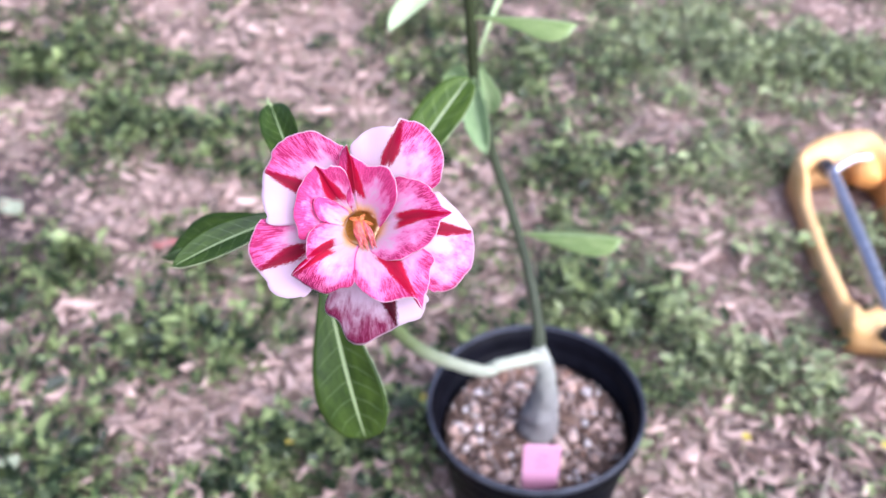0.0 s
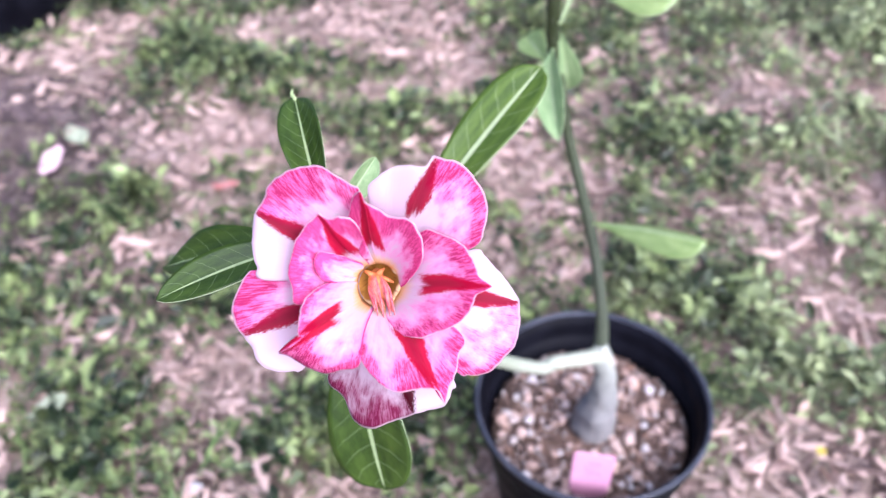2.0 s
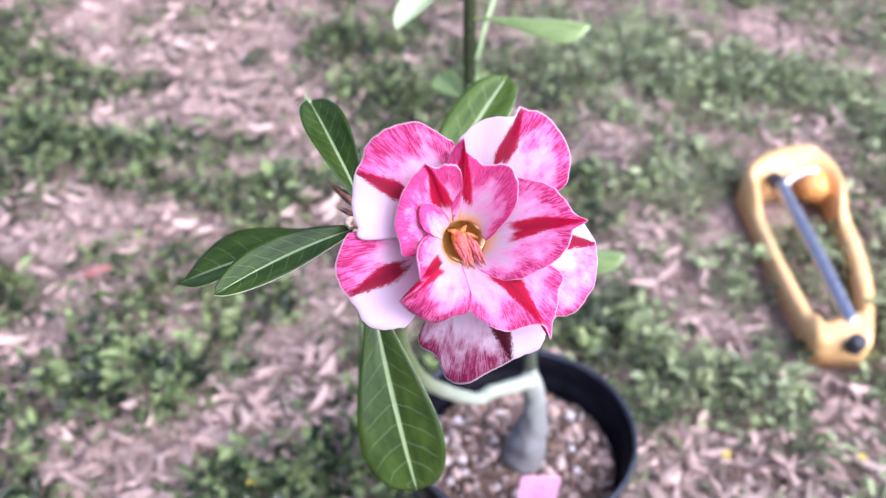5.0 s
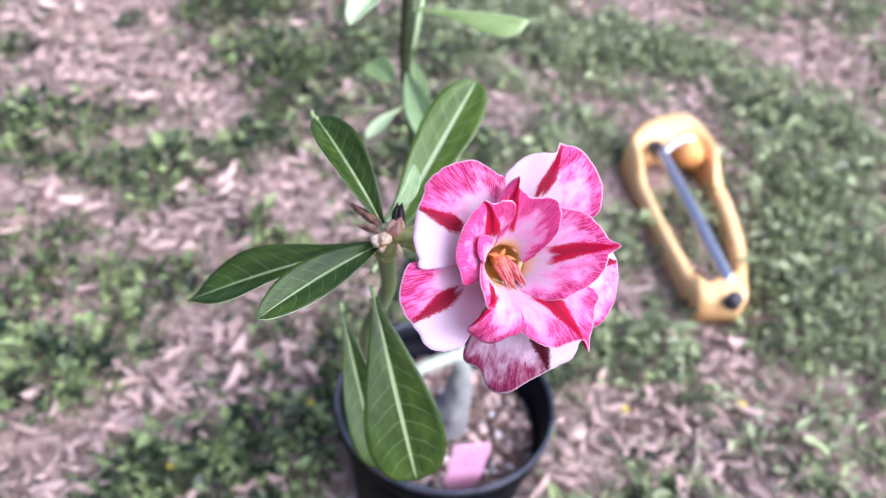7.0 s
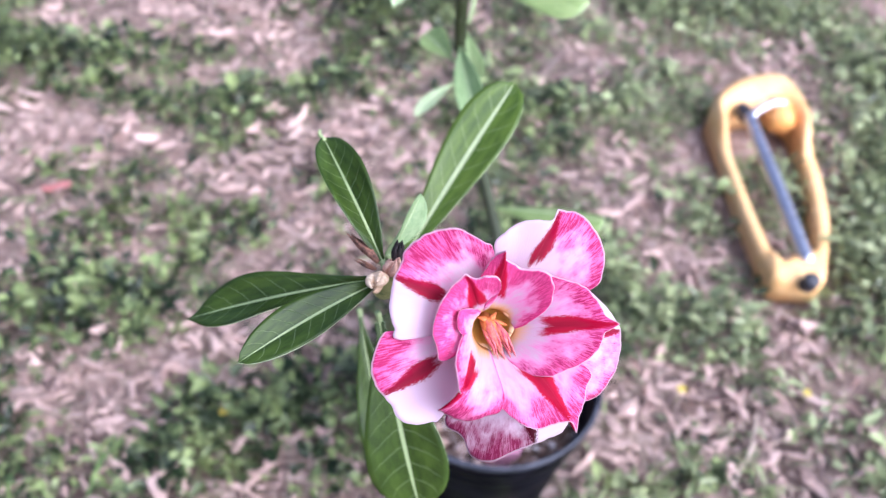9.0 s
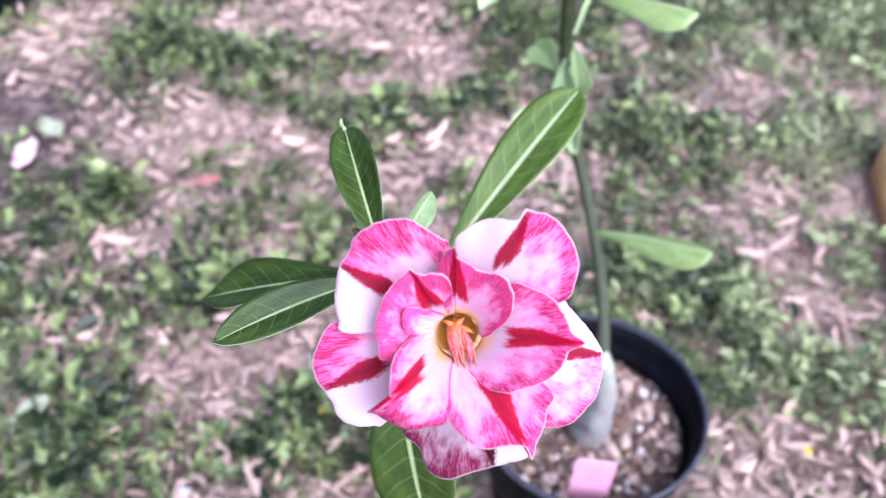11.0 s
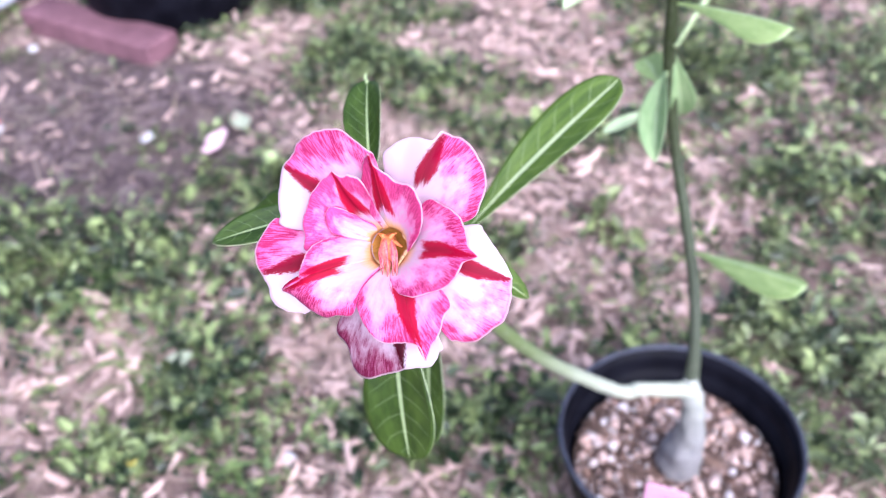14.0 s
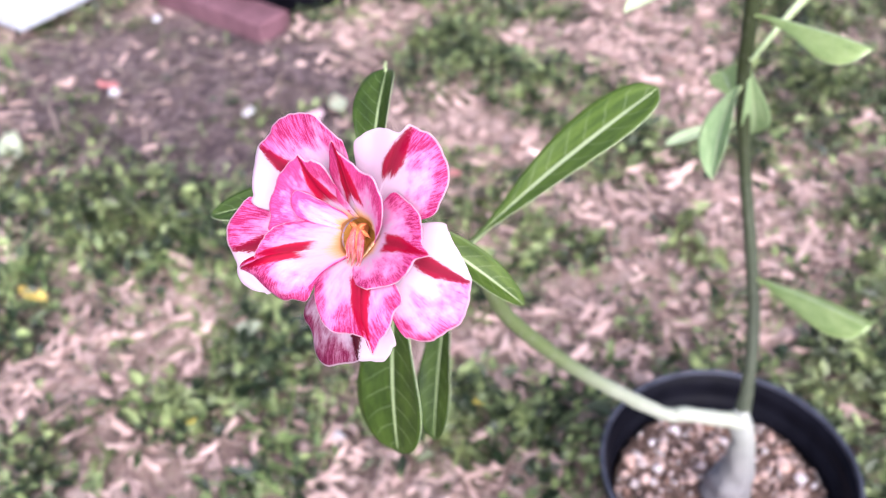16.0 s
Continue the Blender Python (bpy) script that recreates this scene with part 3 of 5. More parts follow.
def inside(px, py, ring, grow):
    """Which places lie within a closed outline, grown by so many metres about its middle."""
    cx, cy = sum(p[0] for p in ring) / len(ring), sum(p[1] for p in ring) / len(ring)
    out = []
    for x, y in ring:
        nx, ny = (x - cx) / 0.11 ** 2, (y - cy) / 0.25 ** 2
        n = math.hypot(nx, ny)
        out.append((x + grow * nx / n, y + grow * ny / n))
    hit = np.zeros(len(px), bool)
    for (x0, y0), (x1, y1) in zip(out, out[1:] + out[:1]):
        cross = (y0 > py) != (y1 > py)
        hit ^= cross & (px < (x1 - x0) * (py - y0) / ((y1 - y0) or 1e-9) + x0)
    return hit


def turned(rng, n, tilt):
    """n random frames: yaw free, tilted by about that many radians."""
    yaw, a, b = rng.uniform(0, math.tau, n), rng.normal(0, 1, n) * tilt, rng.normal(0, 1, n) * tilt
    cz, sz, cx, sx, cy, sy = np.cos(yaw), np.sin(yaw), np.cos(a), np.sin(a), np.cos(b), np.sin(b)
    zero, one = np.zeros(n), np.ones(n)
    rz = np.stack([cz, -sz, zero, sz, cz, zero, zero, zero, one], -1).reshape(n, 3, 3)
    rx = np.stack([one, zero, zero, zero, cx, -sx, zero, sx, cx], -1).reshape(n, 3, 3)
    ry = np.stack([cy, zero, sy, zero, one, zero, -sy, zero, cy], -1).reshape(n, 3, 3)
    return rz @ rx @ ry


def scatter(rng, n, want, x=(-2.3, 1.9), y=(0.05, 2.9)):
    """n places in the view's part of the lawn, kept where want(x, y) beats chance, clear of pot, sprinkler and paver."""
    px, py = rng.uniform(*x, n), rng.uniform(*y, n)
    keep = rng.uniform(0, 1, n) < want(px, py)
    keep &= (px - 0.053) ** 2 + (py - 0.526) ** 2 > 0.092 ** 2
    # clear of the sprinkler's frame, with some growth inside it
    keep &= ~inside(px, py, OUTER, 0.016) | (inside(px, py, INNER, -0.008) & (py < 1.03))
    # the paver and the large pot
    u = (px + 1.088) * 0.985 - (py - 1.203) * 0.174
    w = (px + 1.088) * 0.174 + (py - 1.203) * 0.985
    keep &= ~((u > -0.44) & (u < 0.015) & (w > -0.015) & (w < 0.1)) & (np.hypot(px + 1.212, py - 1.489) > 0.21)
    return px[keep], py[keep]


def near_lawn(x, y):
    """1 over the lawn beside the plant, thinning out unevenly round it."""
    d = np.hypot((x + 0.2) / 1.15, y - 1.35) + 0.25 * fbm(x, y, 1.6, 31, 3)
    return np.clip((2.3 - d) / 0.7, 0, 1)


def weeds(name, count, seed, want, x, y, leaves, big, label):
    """Low lawn weeds: clumps of small folded leaves on short stalks."""
    rng = np.random.default_rng(seed)
    cx, cy = scatter(rng, count, want, x, y)
    k = rng.integers(*leaves, len(cx))
    own = np.repeat(np.arange(len(cx)), k)
    n = len(own)
    size = (rng.uniform(0.5, 1.1, len(cx)) * np.where(rng.uniform(0, 1, len(cx)) < 0.12, 1.5, 1.0))[own] * big
    ang = rng.uniform(0, math.tau, n)
    out = rng.uniform(0.001, 0.022, n) * size
    length = rng.uniform(0.008, 0.020, n) * size
    width = length * np.where(rng.uniform(0, 1, len(cx)) < 0.5, rng.uniform(0.26, 0.42, len(cx)), rng.uniform(0.45, 0.70, len(cx)))[own]
    px, py = cx[own] + out * np.cos(ang), cy[own] + out * np.sin(ang)
    pz = relief(px, py) + rng.uniform(0.001, 0.034, n) * size * np.clip(0.5 + greenness(px, py), 0.3, 1.4)
    rise = rng.normal(0.30, 0.55, n)
    d = np.stack([np.cos(ang) * np.cos(rise), np.sin(ang) * np.cos(rise), np.sin(rise)], -1)
    s = np.stack([-np.sin(ang), np.cos(ang), rng.normal(0, 0.35, n)], -1)
    up = np.cross(d, s)
    p = np.stack([px, py, pz], -1)
    L, W = length[:, None], width[:, None]
    fold = (rng.uniform(0.05, 0.35, n)[:, None]) * W
    droop = up * L * rng.uniform(0.0, 0.3, n)[:, None]
    v = np.stack([p, p + d * L * 0.35 + s * W * 0.5 + up * fold, p + d * L * 0.72 + s * W * 0.33 + up * fold * 0.6 - droop * 0.4, p + d * L - droop,
                  p + d * L * 0.72 - s * W * 0.33 + up * fold * 0.6 - droop * 0.4, p + d * L * 0.35 - s * W * 0.5 + up * fold], 1)
    f = np.array([[0, 1, 2], [0, 2, 3], [0, 3, 4], [0, 4, 5]])
    faces = (np.arange(n)[:, None, None] * 6 + f).reshape(-1, 3)
    tagged(new(name, soup(name, v.reshape(-1, 3), faces, M["weed"])), label, "weeds", kind="stuff")


def blades(name, count, seed, want, length, width, lift, material, label):
    """Narrow bent blades lying or standing on the earth."""
    rng = np.random.default_rng(seed)
    px, py = scatter(rng, count, want)
    n = len(px)
    ang = rng.uniform(0, math.tau, n)
    L, w = rng.uniform(*length, n), rng.uniform(*width, n)
    rise, bend = np.abs(rng.normal(0, lift, n)), rng.normal(0, 0.5, n)
    p = np.stack([px, py, relief(px, py) + rng.uniform(0.001, 0.008, n)], -1)
    rows = []
    for t, ww in ((0.0, 0.7), (0.5, 1.0), (1.0, 0.15)):
        a = ang + bend * t
        c = p + np.stack([np.cos(a) * L * t, np.sin(a) * L * t, rise * L * t * (1.3 - t)], -1)
        sd = np.stack([-np.sin(a), np.cos(a), 0 * a], -1) * (w * ww * 0.5)[:, None]
        rows += [c + sd, c - sd]
    v = np.stack(rows, 1)
    f = np.array([[0, 1, 3, 2], [2, 3, 5, 4]])
    faces = (np.arange(n)[:, None, None] * 6 + f).reshape(-1, 4)
    tagged(new(name, soup(name, v.reshape(-1, 3), faces, material)), label, "grass", kind="stuff")


def mulch(name, count, seed, want, size, slim, low, tilt, label):
    """Dry shreds of wood and leaf: thin, bent, pointed slips lying loosely over one another. size: shape and scale of their lengths; slim: width to length."""
    rng = np.random.default_rng(seed)
    px, py = scatter(rng, count, want)
    n = len(px)
    L = rng.gamma(size[0], size[1], n).clip(0.004, size[2])
    W, H = L * rng.uniform(*slim, n), L * 0.05
    # six corners a face: pointed at both ends, fuller in the middle
    ring = np.array([[-0.5, -0.08], [-0.18, -0.5], [0.24, -0.42], [0.5, 0.06], [0.2, 0.5], [-0.26, 0.40]])
    base = np.concatenate([np.c_[ring, np.full(6, -0.5)], np.c_[ring, np.full(6, 0.5)]])
    v = base[None] * np.stack([L, W, H], -1)[:, None, :]
    v = v + np.tile(rng.normal(0, 0.10, (n, 6, 3)), (1, 2, 1)) * np.stack([L, W, H], -1)[:, None, :]
    v[:, :, 2] += (rng.normal(0, 0.5, n) / L)[:, None] * v[:, :, 0] ** 2
    v[:, :, 1] += (rng.normal(0, 0.28, n) / L)[:, None] * v[:, :, 0] ** 2
    v = np.einsum("nij,nkj->nki", turned(rng, n, tilt), v)
    v = v + np.stack([px, py, relief(px, py) + rng.uniform(*low, n)], -1)[:, None, :]
    side = [[i, (i + 1) % 6, (i + 1) % 6 + 6, i + 6] for i in range(6)]
    f = np.array([[3, 2, 1, 0], [5, 4, 3, 0], [6, 7, 8, 9], [6, 9, 10, 11]] + side)
    faces = (np.arange(n)[:, None, None] * 12 + f).reshape(-1, 4)
    tagged(new(name, soup(name, v.reshape(-1, 3), faces, M["mulch"])), label, "mulch", kind="stuff")


weeds("lawn_weeds", 80000, 5, lambda x, y: near_lawn(x, y) * np.clip(0.3 + y / 0.3, 0, 1) * np.clip(0.18 + 0.85 * greenness(x, y), 0.03, 0.95) * np.clip(1.25 - 0.22 * y, 0.4, 1) * (1 - 0.82 * damp(x, y)),
      (-2.3, 2.1), (0.0, 3.0), (5, 13), 1.12, "low patchy green lawn weeds over bare earth")
weeds("far_weeds", 52000, 6, lambda x, y: (1 - near_lawn(x, y) * np.clip(y / 0.3, 0, 1)) * np.clip(0.25 + 0.6 * fbm(x, y, 1.3, 33, 4), 0, 0.8) * np.clip(1.4 - np.hypot(x, y - 1.3) / 5.5, 0, 1),
      (-7, 7), (-5.5, 8.5), (4, 8), 2.2, "patchy green weeds on the rest of the lawn")
mulch("wood_mulch", 70000, 8, lambda x, y: np.clip(0.62 - 0.55 * greenness(x, y), 0.30, 1) * (1 - 0.86 * damp(x, y)), (2.2, 0.0070, 0.046), (0.12, 0.30), (0.001, 0.020), 0.22,
      "dry pinkish-beige shredded wood and leaf mulch")
mulch("dead_leaf_litter", 22000, 9, lambda x, y: np.clip(0.30 - 1.0 * greenness(x, y), 0.01, 1) * (1 - 0.96 * damp(x, y)), (4.0, 0.0062, 0.036), (0.14, 0.30), (0.002, 0.014), 0.14,
      "flat pale dead leaves and bark lying over the earth")
blades("dry_grass", 60000, 21, lambda x, y: np.clip(0.75 - 0.5 * greenness(x, y), 0.15, 1) * (1 - 0.6 * damp(x, y)), (0.02, 0.09), (0.0006, 0.0018), 0.10, M["straw"],
       "thin dry straw-coloured grass blades lying flat")
blades("dry_stems", 3000, 23, lambda x, y: 0.35 * np.clip(0.8 - 0.6 * greenness(x, y), 0.1, 1) + np.exp(-((x + 0.74) ** 2 + (y - 1.42) ** 2) / 0.05), (0.08, 0.26), (0.0016, 0.0034), 0.16, M["straw"],
       "long pale dry grass stems lying in arcs")
blades("green_grass", 22000, 22, lambda x, y: near_lawn(x, y) * np.clip(0.2 + 0.7 * greenness(x, y), 0.02, 1), (0.02, 0.07), (0.0015, 0.0042), 0.5, M["weed"],
       "short green grass blades among the weeds")

TUFTS = ((-0.92, 0.64), (-0.78, 0.62), (-0.93, 0.50), (-0.98, 0.46), (-0.39, 0.43), (-0.54, 0.44), (-0.61, 0.55), (-1.55, 0.93), (-1.45, 0.82))
blades("broad_grass", 60000, 24, lambda x, y: sum(0.75 * np.exp(-((x - a) ** 2 + (y - b) ** 2) / 0.0016) for a, b in TUFTS), (0.03, 0.09), (0.003, 0.008), 0.8, M["tuft"],
       "tufts of broad light green grass blades")

# ---------------------------------------------------------------- pot with soil
POT = Vector((0.0532, 0.5257, 0.0))
SOIL = 0.123


def plant_pot(name, at, r, h, label, group=""):
    """Black nursery pot: tapered body, thick rolled rim, ribbed wall, closed bottom."""
    pot = thing(name, at, label, "plant pot", group)
    k = r / 0.1088
    body = [(0.0, 0.003), (0.070 * k, 0.003), (0.079 * k, 0.0), (0.083 * k, 0.006)]
    body += [((0.083 + 0.0165 * t) * k, 0.006 + (h - 0.034) * t) for t in (0.25, 0.5, 0.75, 1.0)]
    body += [(0.0975 * k, h - 0.028), (0.0968 * k, h - 0.06), (0.082 * k, 0.012), (0.0, 0.010)]
    bm, _ = lathe(body, at)
    part("body", bm, M["pot"], pot)
    collar = [(0.0985 * k, h - 0.030), (0.1045 * k, h - 0.029), (0.1058 * k, h - 0.022), (0.1062 * k, h - 0.007), (0.1050 * k, h - 0.004), (0.1036 * k, h - 0.004),
              (0.1018 * k, h - 0.020), (0.0995 * k, h - 0.026), (0.0975 * k, h - 0.029)]
    bm, _ = lathe(collar, at, 128)
    part("collar", bm, M["pot"], pot)
    rim = [(0.1060 * k, h - 0.009), (0.1078 * k, h - 0.007), (0.1090 * k, h - 0.003), (0.1086 * k, h), (0.1068 * k, h + 0.0012), (0.1050 * k, h), (0.1044 * k, h - 0.003), (0.1050 * k, h - 0.006), (0.1060 * k, h - 0.009)]
    bm, _ = lathe(rim, at, 128, 0.004)
    part("rim", bm, M["pot_rim"], pot, "rolled black plastic rim, edge highlight in its colour")
    return pot


pot = plant_pot("plant_pot", POT, 0.1088, 0.1675, "round black plastic nursery pot on the lawn")
pot.rotation_euler = (-0.02, -0.004, 0.0)


def soil():
    bm = bmesh.new()
    sides, rings = 72, []
    for j in range(15):
        r = 0.0925 * j / 14
        rings.append([bm.verts.new((POT.x + r * math.cos(math.tau * k / sides), POT.y + r * math.sin(math.tau * k / sides),
                                    SOIL + 0.007 * noise.noise(Vector((r * math.cos(math.tau * k / sides) * 60, r * math.sin(math.tau * k / sides) * 60, 2))) + 0.006 * (1 - (r / 0.1) ** 2)))
                      for k in range(sides)] if j else [bm.verts.new((POT.x, POT.y, SOIL + 0.006))])
    for k in range(sides):
        bm.faces.new((rings[0][0], rings[1][k], rings[1][(k + 1) % sides]))
        for a, b in zip(rings[1:], rings[2:]):
            bm.faces.new((a[k], b[k], b[(k + 1) % sides], a[(k + 1) % sides]))
    low = [bm.verts.new((POT.x + 0.074 * math.cos(math.tau * k / sides), POT.y + 0.074 * math.sin(math.tau * k / sides), 0.02)) for k in range(sides)]
    for k in range(sides):
        bm.faces.new((rings[-1][k], low[k], low[(k + 1) % sides], rings[-1][(k + 1) % sides]))
    bm.faces.new(low[::-1])
    return solo("potting_mix", bm, M["soil"], "gritty brown potting mix with pumice and bark in the pot", "soil")


mix = soil()

# ---------------------------------------------------------------- the desert rose
K = Vector((-0.071, 0.257, 0.613))
plant = thing("desert_rose", (0.053, 0.522, SOIL), "young desert rose with one pink double flower, in black pot", "plant")

part("trunk", tube([(0.056, 0.523, 0.10), (0.057, 0.523, 0.125), (0.058, 0.522, 0.15), (0.061, 0.521, 0.185), (0.059, 0.516, 0.222), (0.055, 0.515, 0.243), (0.052, 0.517, 0.259)],
                   [0.017, 0.0200, 0.0183, 0.0130, 0.0092, 0.0090, 0.0056], 8, 28, 0.20), M["trunk"], plant, "swollen smooth grey trunk")
part("branch", tube([(0.056, 0.516, 0.248), (0.037, 0.504, 0.254), (0.016, 0.492, 0.261), (0.001, 0.482, 0.264), (-0.031, 0.440, 0.324), (-0.049, 0.400, 0.384), (-0.060, 0.345, 0.472), (-0.058, 0.310, 0.538), K - Vector((0, 0, 0.003))],
                    [0.0070, 0.0063, 0.0060, 0.0055, 0.0052, 0.0048, 0.0042, 0.0038, 0.0032], 8, 20, 0.13, 3.0), M["branch"], plant, "pale green side branch bent upwards")
part("stem", tube([(0.053, 0.517, 0.246), (0.050, 0.526, 0.285), (0.040, 0.544, 0.335), (0.024, 0.558, 0.390), (0.008, 0.570, 0.442), (-0.004, 0.569, 0.506), (-0.007, 0.564, 0.557), (-0.009, 0.560, 0.61), (-0.010, 0.558, 0.66)],
                  [0.0066, 0.0050, 0.0045, 0.0043, 0.0042, 0.0045, 0.0044, 0.0042, 0.0038], 8, 20, 0.07, 9.0), M["stem"], plant, "upright dark green stem")


def leaf(base, tip, width, facing, fold=0.25, arch=0.1, wave=0.0, top="leaf_top", under="leaf_under", blunt=0.62, point=0.0, twist=0.0, petiole=0.004, tipped=0.0, full=0.62):
    """A leaf blade as a thin closed shell from base to tip. facing: the way its upper side looks; arch: how far its middle stands up, in lengths;
    fold: how far the halves stand up; blunt: where it is widest; point: a small drawn-out tip; full: how evenly wide it stays (less: more strap-like)."""
    base, tip = Vector(base), Vector(tip)
    axis = tip - base
    L = axis.length
    d = axis.normalized()
    nrm = Vector(facing)
    nrm = (nrm - d * nrm.dot(d)).normalized()
    side = d.cross(nrm)
    bm = bmesh.new()
    uv = bm.loops.layers.uv.new("blade")
    ns, nq = 30, 12
    grids = []
    for layer in (0, 1):
        grid = []
        for i in range(ns + 1):
            t = i / ns
            # outline, narrow at the stalk, widest at "blunt"
            w = max(0.0, math.sin(math.pi * t ** (math.log(0.5) / math.log(blunt)))) ** full
            w = max(w, 0.10 * (1 - t) + 0.02)
            if point and t > 1 - point:
                w *= ((1 - t) / point) ** 0.5 * 0.9 + 0.1
            tw = twist * t
            sd = side * math.cos(tw) + nrm * math.sin(tw)
            nn = nrm * math.cos(tw) - side * math.sin(tw)
            row = []
            for j in range(nq + 1):
                q = 2 * j / nq - 1
                hw = 0.5 * width * w
                lift = fold * hw * (abs(q) ** 1.3 - 0.10) + wave * width * math.sin(9 * t + 2.5 * q) * abs(q) ** 2
                c = base + d * (L * t) + nn * (arch * L * 4 * t * (1 - t) + lift - 0.0005 * layer - (0.0006 * (1 - abs(q) * 4) if abs(q) < 0.25 else 0) * (1 - layer) * (1 - t)) + sd * (hw * q * math.cos(fold * 0.7))
                row.append((bm.verts.new(c), ((q + 1) / 2, t)))
            grid.append(row)
        grids.append(grid)
    for layer, grid in enumerate(grids):
        for i in range(ns):
            for j in range(nq):
                quad = [grid[i][j], grid[i][j + 1], grid[i + 1][j + 1], grid[i + 1][j]]
                if layer:
                    quad.reverse()
                f = bm.faces.new([v for v, _ in quad])
                f.material_index = layer
                for lp, (_, co) in zip(f.loops, quad):
                    lp[uv].uv = co
    edge = lambda g: [g[i][0][0] for i in range(ns + 1)] + [g[ns][j][0] for j in range(1, nq + 1)] + [g[i][nq][0] for i in range(ns - 1, -1, -1)]
    a, b = edge(grids[0]), edge(grids[1])
    for i in range(len(a) - 1):
        f = bm.faces.new((a[i], a[i + 1], b[i + 1], b[i]))
        f.material_index = 1
    me = bpy.data.meshes.new("leaf")
    bm.to_mesh(me)
    bm.free()
    me.materials.append(M[top])
    me.materials.append(M[under])
    smooth(me)
    ob = part("leaf", me, None, plant)
    if tipped:
        part("leaf_tip", tube([tip - d * 0.002, tip + d * tipped * 0.5 - side * 0.0008, tip + d * tipped + nrm * 0.001], [0.0009, 0.0007, 0.0003], 4, 8), M["rib"], ob, "pale hooked leaf tip")
    if petiole:
        rib = [base + d * (L * t) + nrm * (arch * L * 4 * t * (1 - t) - 0.0012) for t in (0.0, 0.25, 0.5, 0.75)]
        rib = [base - d * petiole] + rib
        part("midrib", tube(rib, [0.0013, 0.0012, 0.0009, 0.0006, 0.0003], 4, 8), M["rib"], ob)
    return ob


# whorl round the flowering tip
leaf(K, (-0.116, 0.2255, 0.6115), 0.0150, (-0.25, -0.45, 0.85), 0.25, 0.06, 0.0, petiole=0.002)
leaf(K + Vector((-0.002, 0.004, -0.004)), (-0.142, 0.269, 0.579), 0.0175, (-0.15, -0.25, 0.95), 0.45, 0.04, 0.11, petiole=0.002, point=0.12)
leaf(K + Vector((0, 0.006, 0.003)), (-0.091, 0.307, 0.634), 0.0168, (0.15, -0.75, 0.65), 0.7, 0.06, 0.05, top="leaf_top", point=0.08, tipped=0.0025, full=0.5)
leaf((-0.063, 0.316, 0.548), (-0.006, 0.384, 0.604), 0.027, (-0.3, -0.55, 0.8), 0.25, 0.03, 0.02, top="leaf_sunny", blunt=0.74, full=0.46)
leaf((-0.071, 0.272, 0.571), (-0.0548, 0.2325, 0.4975), 0.0332, (-0.1, -0.90, 0.40), 0.20, 0.05, 0.015, blunt=0.72, full=0.44)
leaf((-0.078, 0.318, 0.517), (-0.0642, 0.2705, 0.452), 0.020, (-0.1, -0.85, 0.5), 0.3, 0.03, 0.03, blunt=0.70, full=0.46)
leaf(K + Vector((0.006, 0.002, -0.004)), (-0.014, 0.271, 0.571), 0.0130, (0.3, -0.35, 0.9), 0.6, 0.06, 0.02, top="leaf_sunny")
leaf(K + Vector((0.003, 0.010, 0.002)), (-0.057, 0.284, 0.627), 0.0095, (0.6, -0.6, 0.5), 0.7, 0.04, 0.0, top="leaf_young", under="leaf_young", petiole=0.002)
# upright stem: spreading leaves
leaf((0.031, 0.553, 0.364), (0.1115, 0.506, 0.393), 0.031, (0.12, -0.22, 0.92), -0.62, 0.02, 0.02, top="leaf_fresh", blunt=0.74, full=0.52)
leaf((-0.005, 0.566, 0.508), (0.004, 0.482, 0.492), 0.021, (-0.45, -0.1, 0.9), 0.6, 0.09, 0.0, top="leaf_young", blunt=0.66)
leaf((-0.003, 0.568, 0.522), (0.006, 0.585, 0.462), 0.020, (0.3, -0.8, 0.4), 0.5, 0.12, 0.0, top="leaf_young", blunt=0.66)
leaf((-0.008, 0.572, 0.492), (-0.026, 0.604, 0.494), 0.022, (-0.2, -0.5, 0.8), 0.4, 0.05, 0.0, top="leaf_fresh", blunt=0.66)
leaf((-0.007, 0.567, 0.476), (-0.0378, 0.527, 0.476), 0.011, (-0.1, -0.25, 0.95), 0.3, 0.04, 0.0, top="leaf_under", blunt=0.66)
leaf((-0.0066, 0.564, 0.558), (0.0644, 0.516, 0.572), 0.029, (0.12, -0.15, 0.92), -0.62, 0.02, 0.03, top="leaf_fresh", blunt=0.78, full=0.55)
leaf((-0.009, 0.560, 0.590), (-0.0575, 0.481, 0.5856), 0.022, (0.3, 0.5, 0.8), 0.6, 0.04, 0.0, top="leaf_under", blunt=0.68)
leaf((-0.001, 0.565, 0.530), (0.030, 0.648, 0.560), 0.010, (-0.8, 0.1, 0.5), 0.9, 0.02, 0.0, top="leaf_young", blunt=0.7)

# ---------------------------------------------------------------- the flower
FC = Vector((-0.0394, 0.2079, 0.6479))
FU, FV, FN = Vector((0.99646, -0.08408, 0.0)), Vector((0.05546, 0.65726, 0.75162)), Vector((-0.0632, -0.74896, 0.6596))


def at_flower(u, v, w):
    """From millimetres in the flower's own frame: right, up, out of the mouth."""
    return FC + (FU * u + FV * v + FN * w) * 0.001


MOUTH = (-2.8, -2.9)


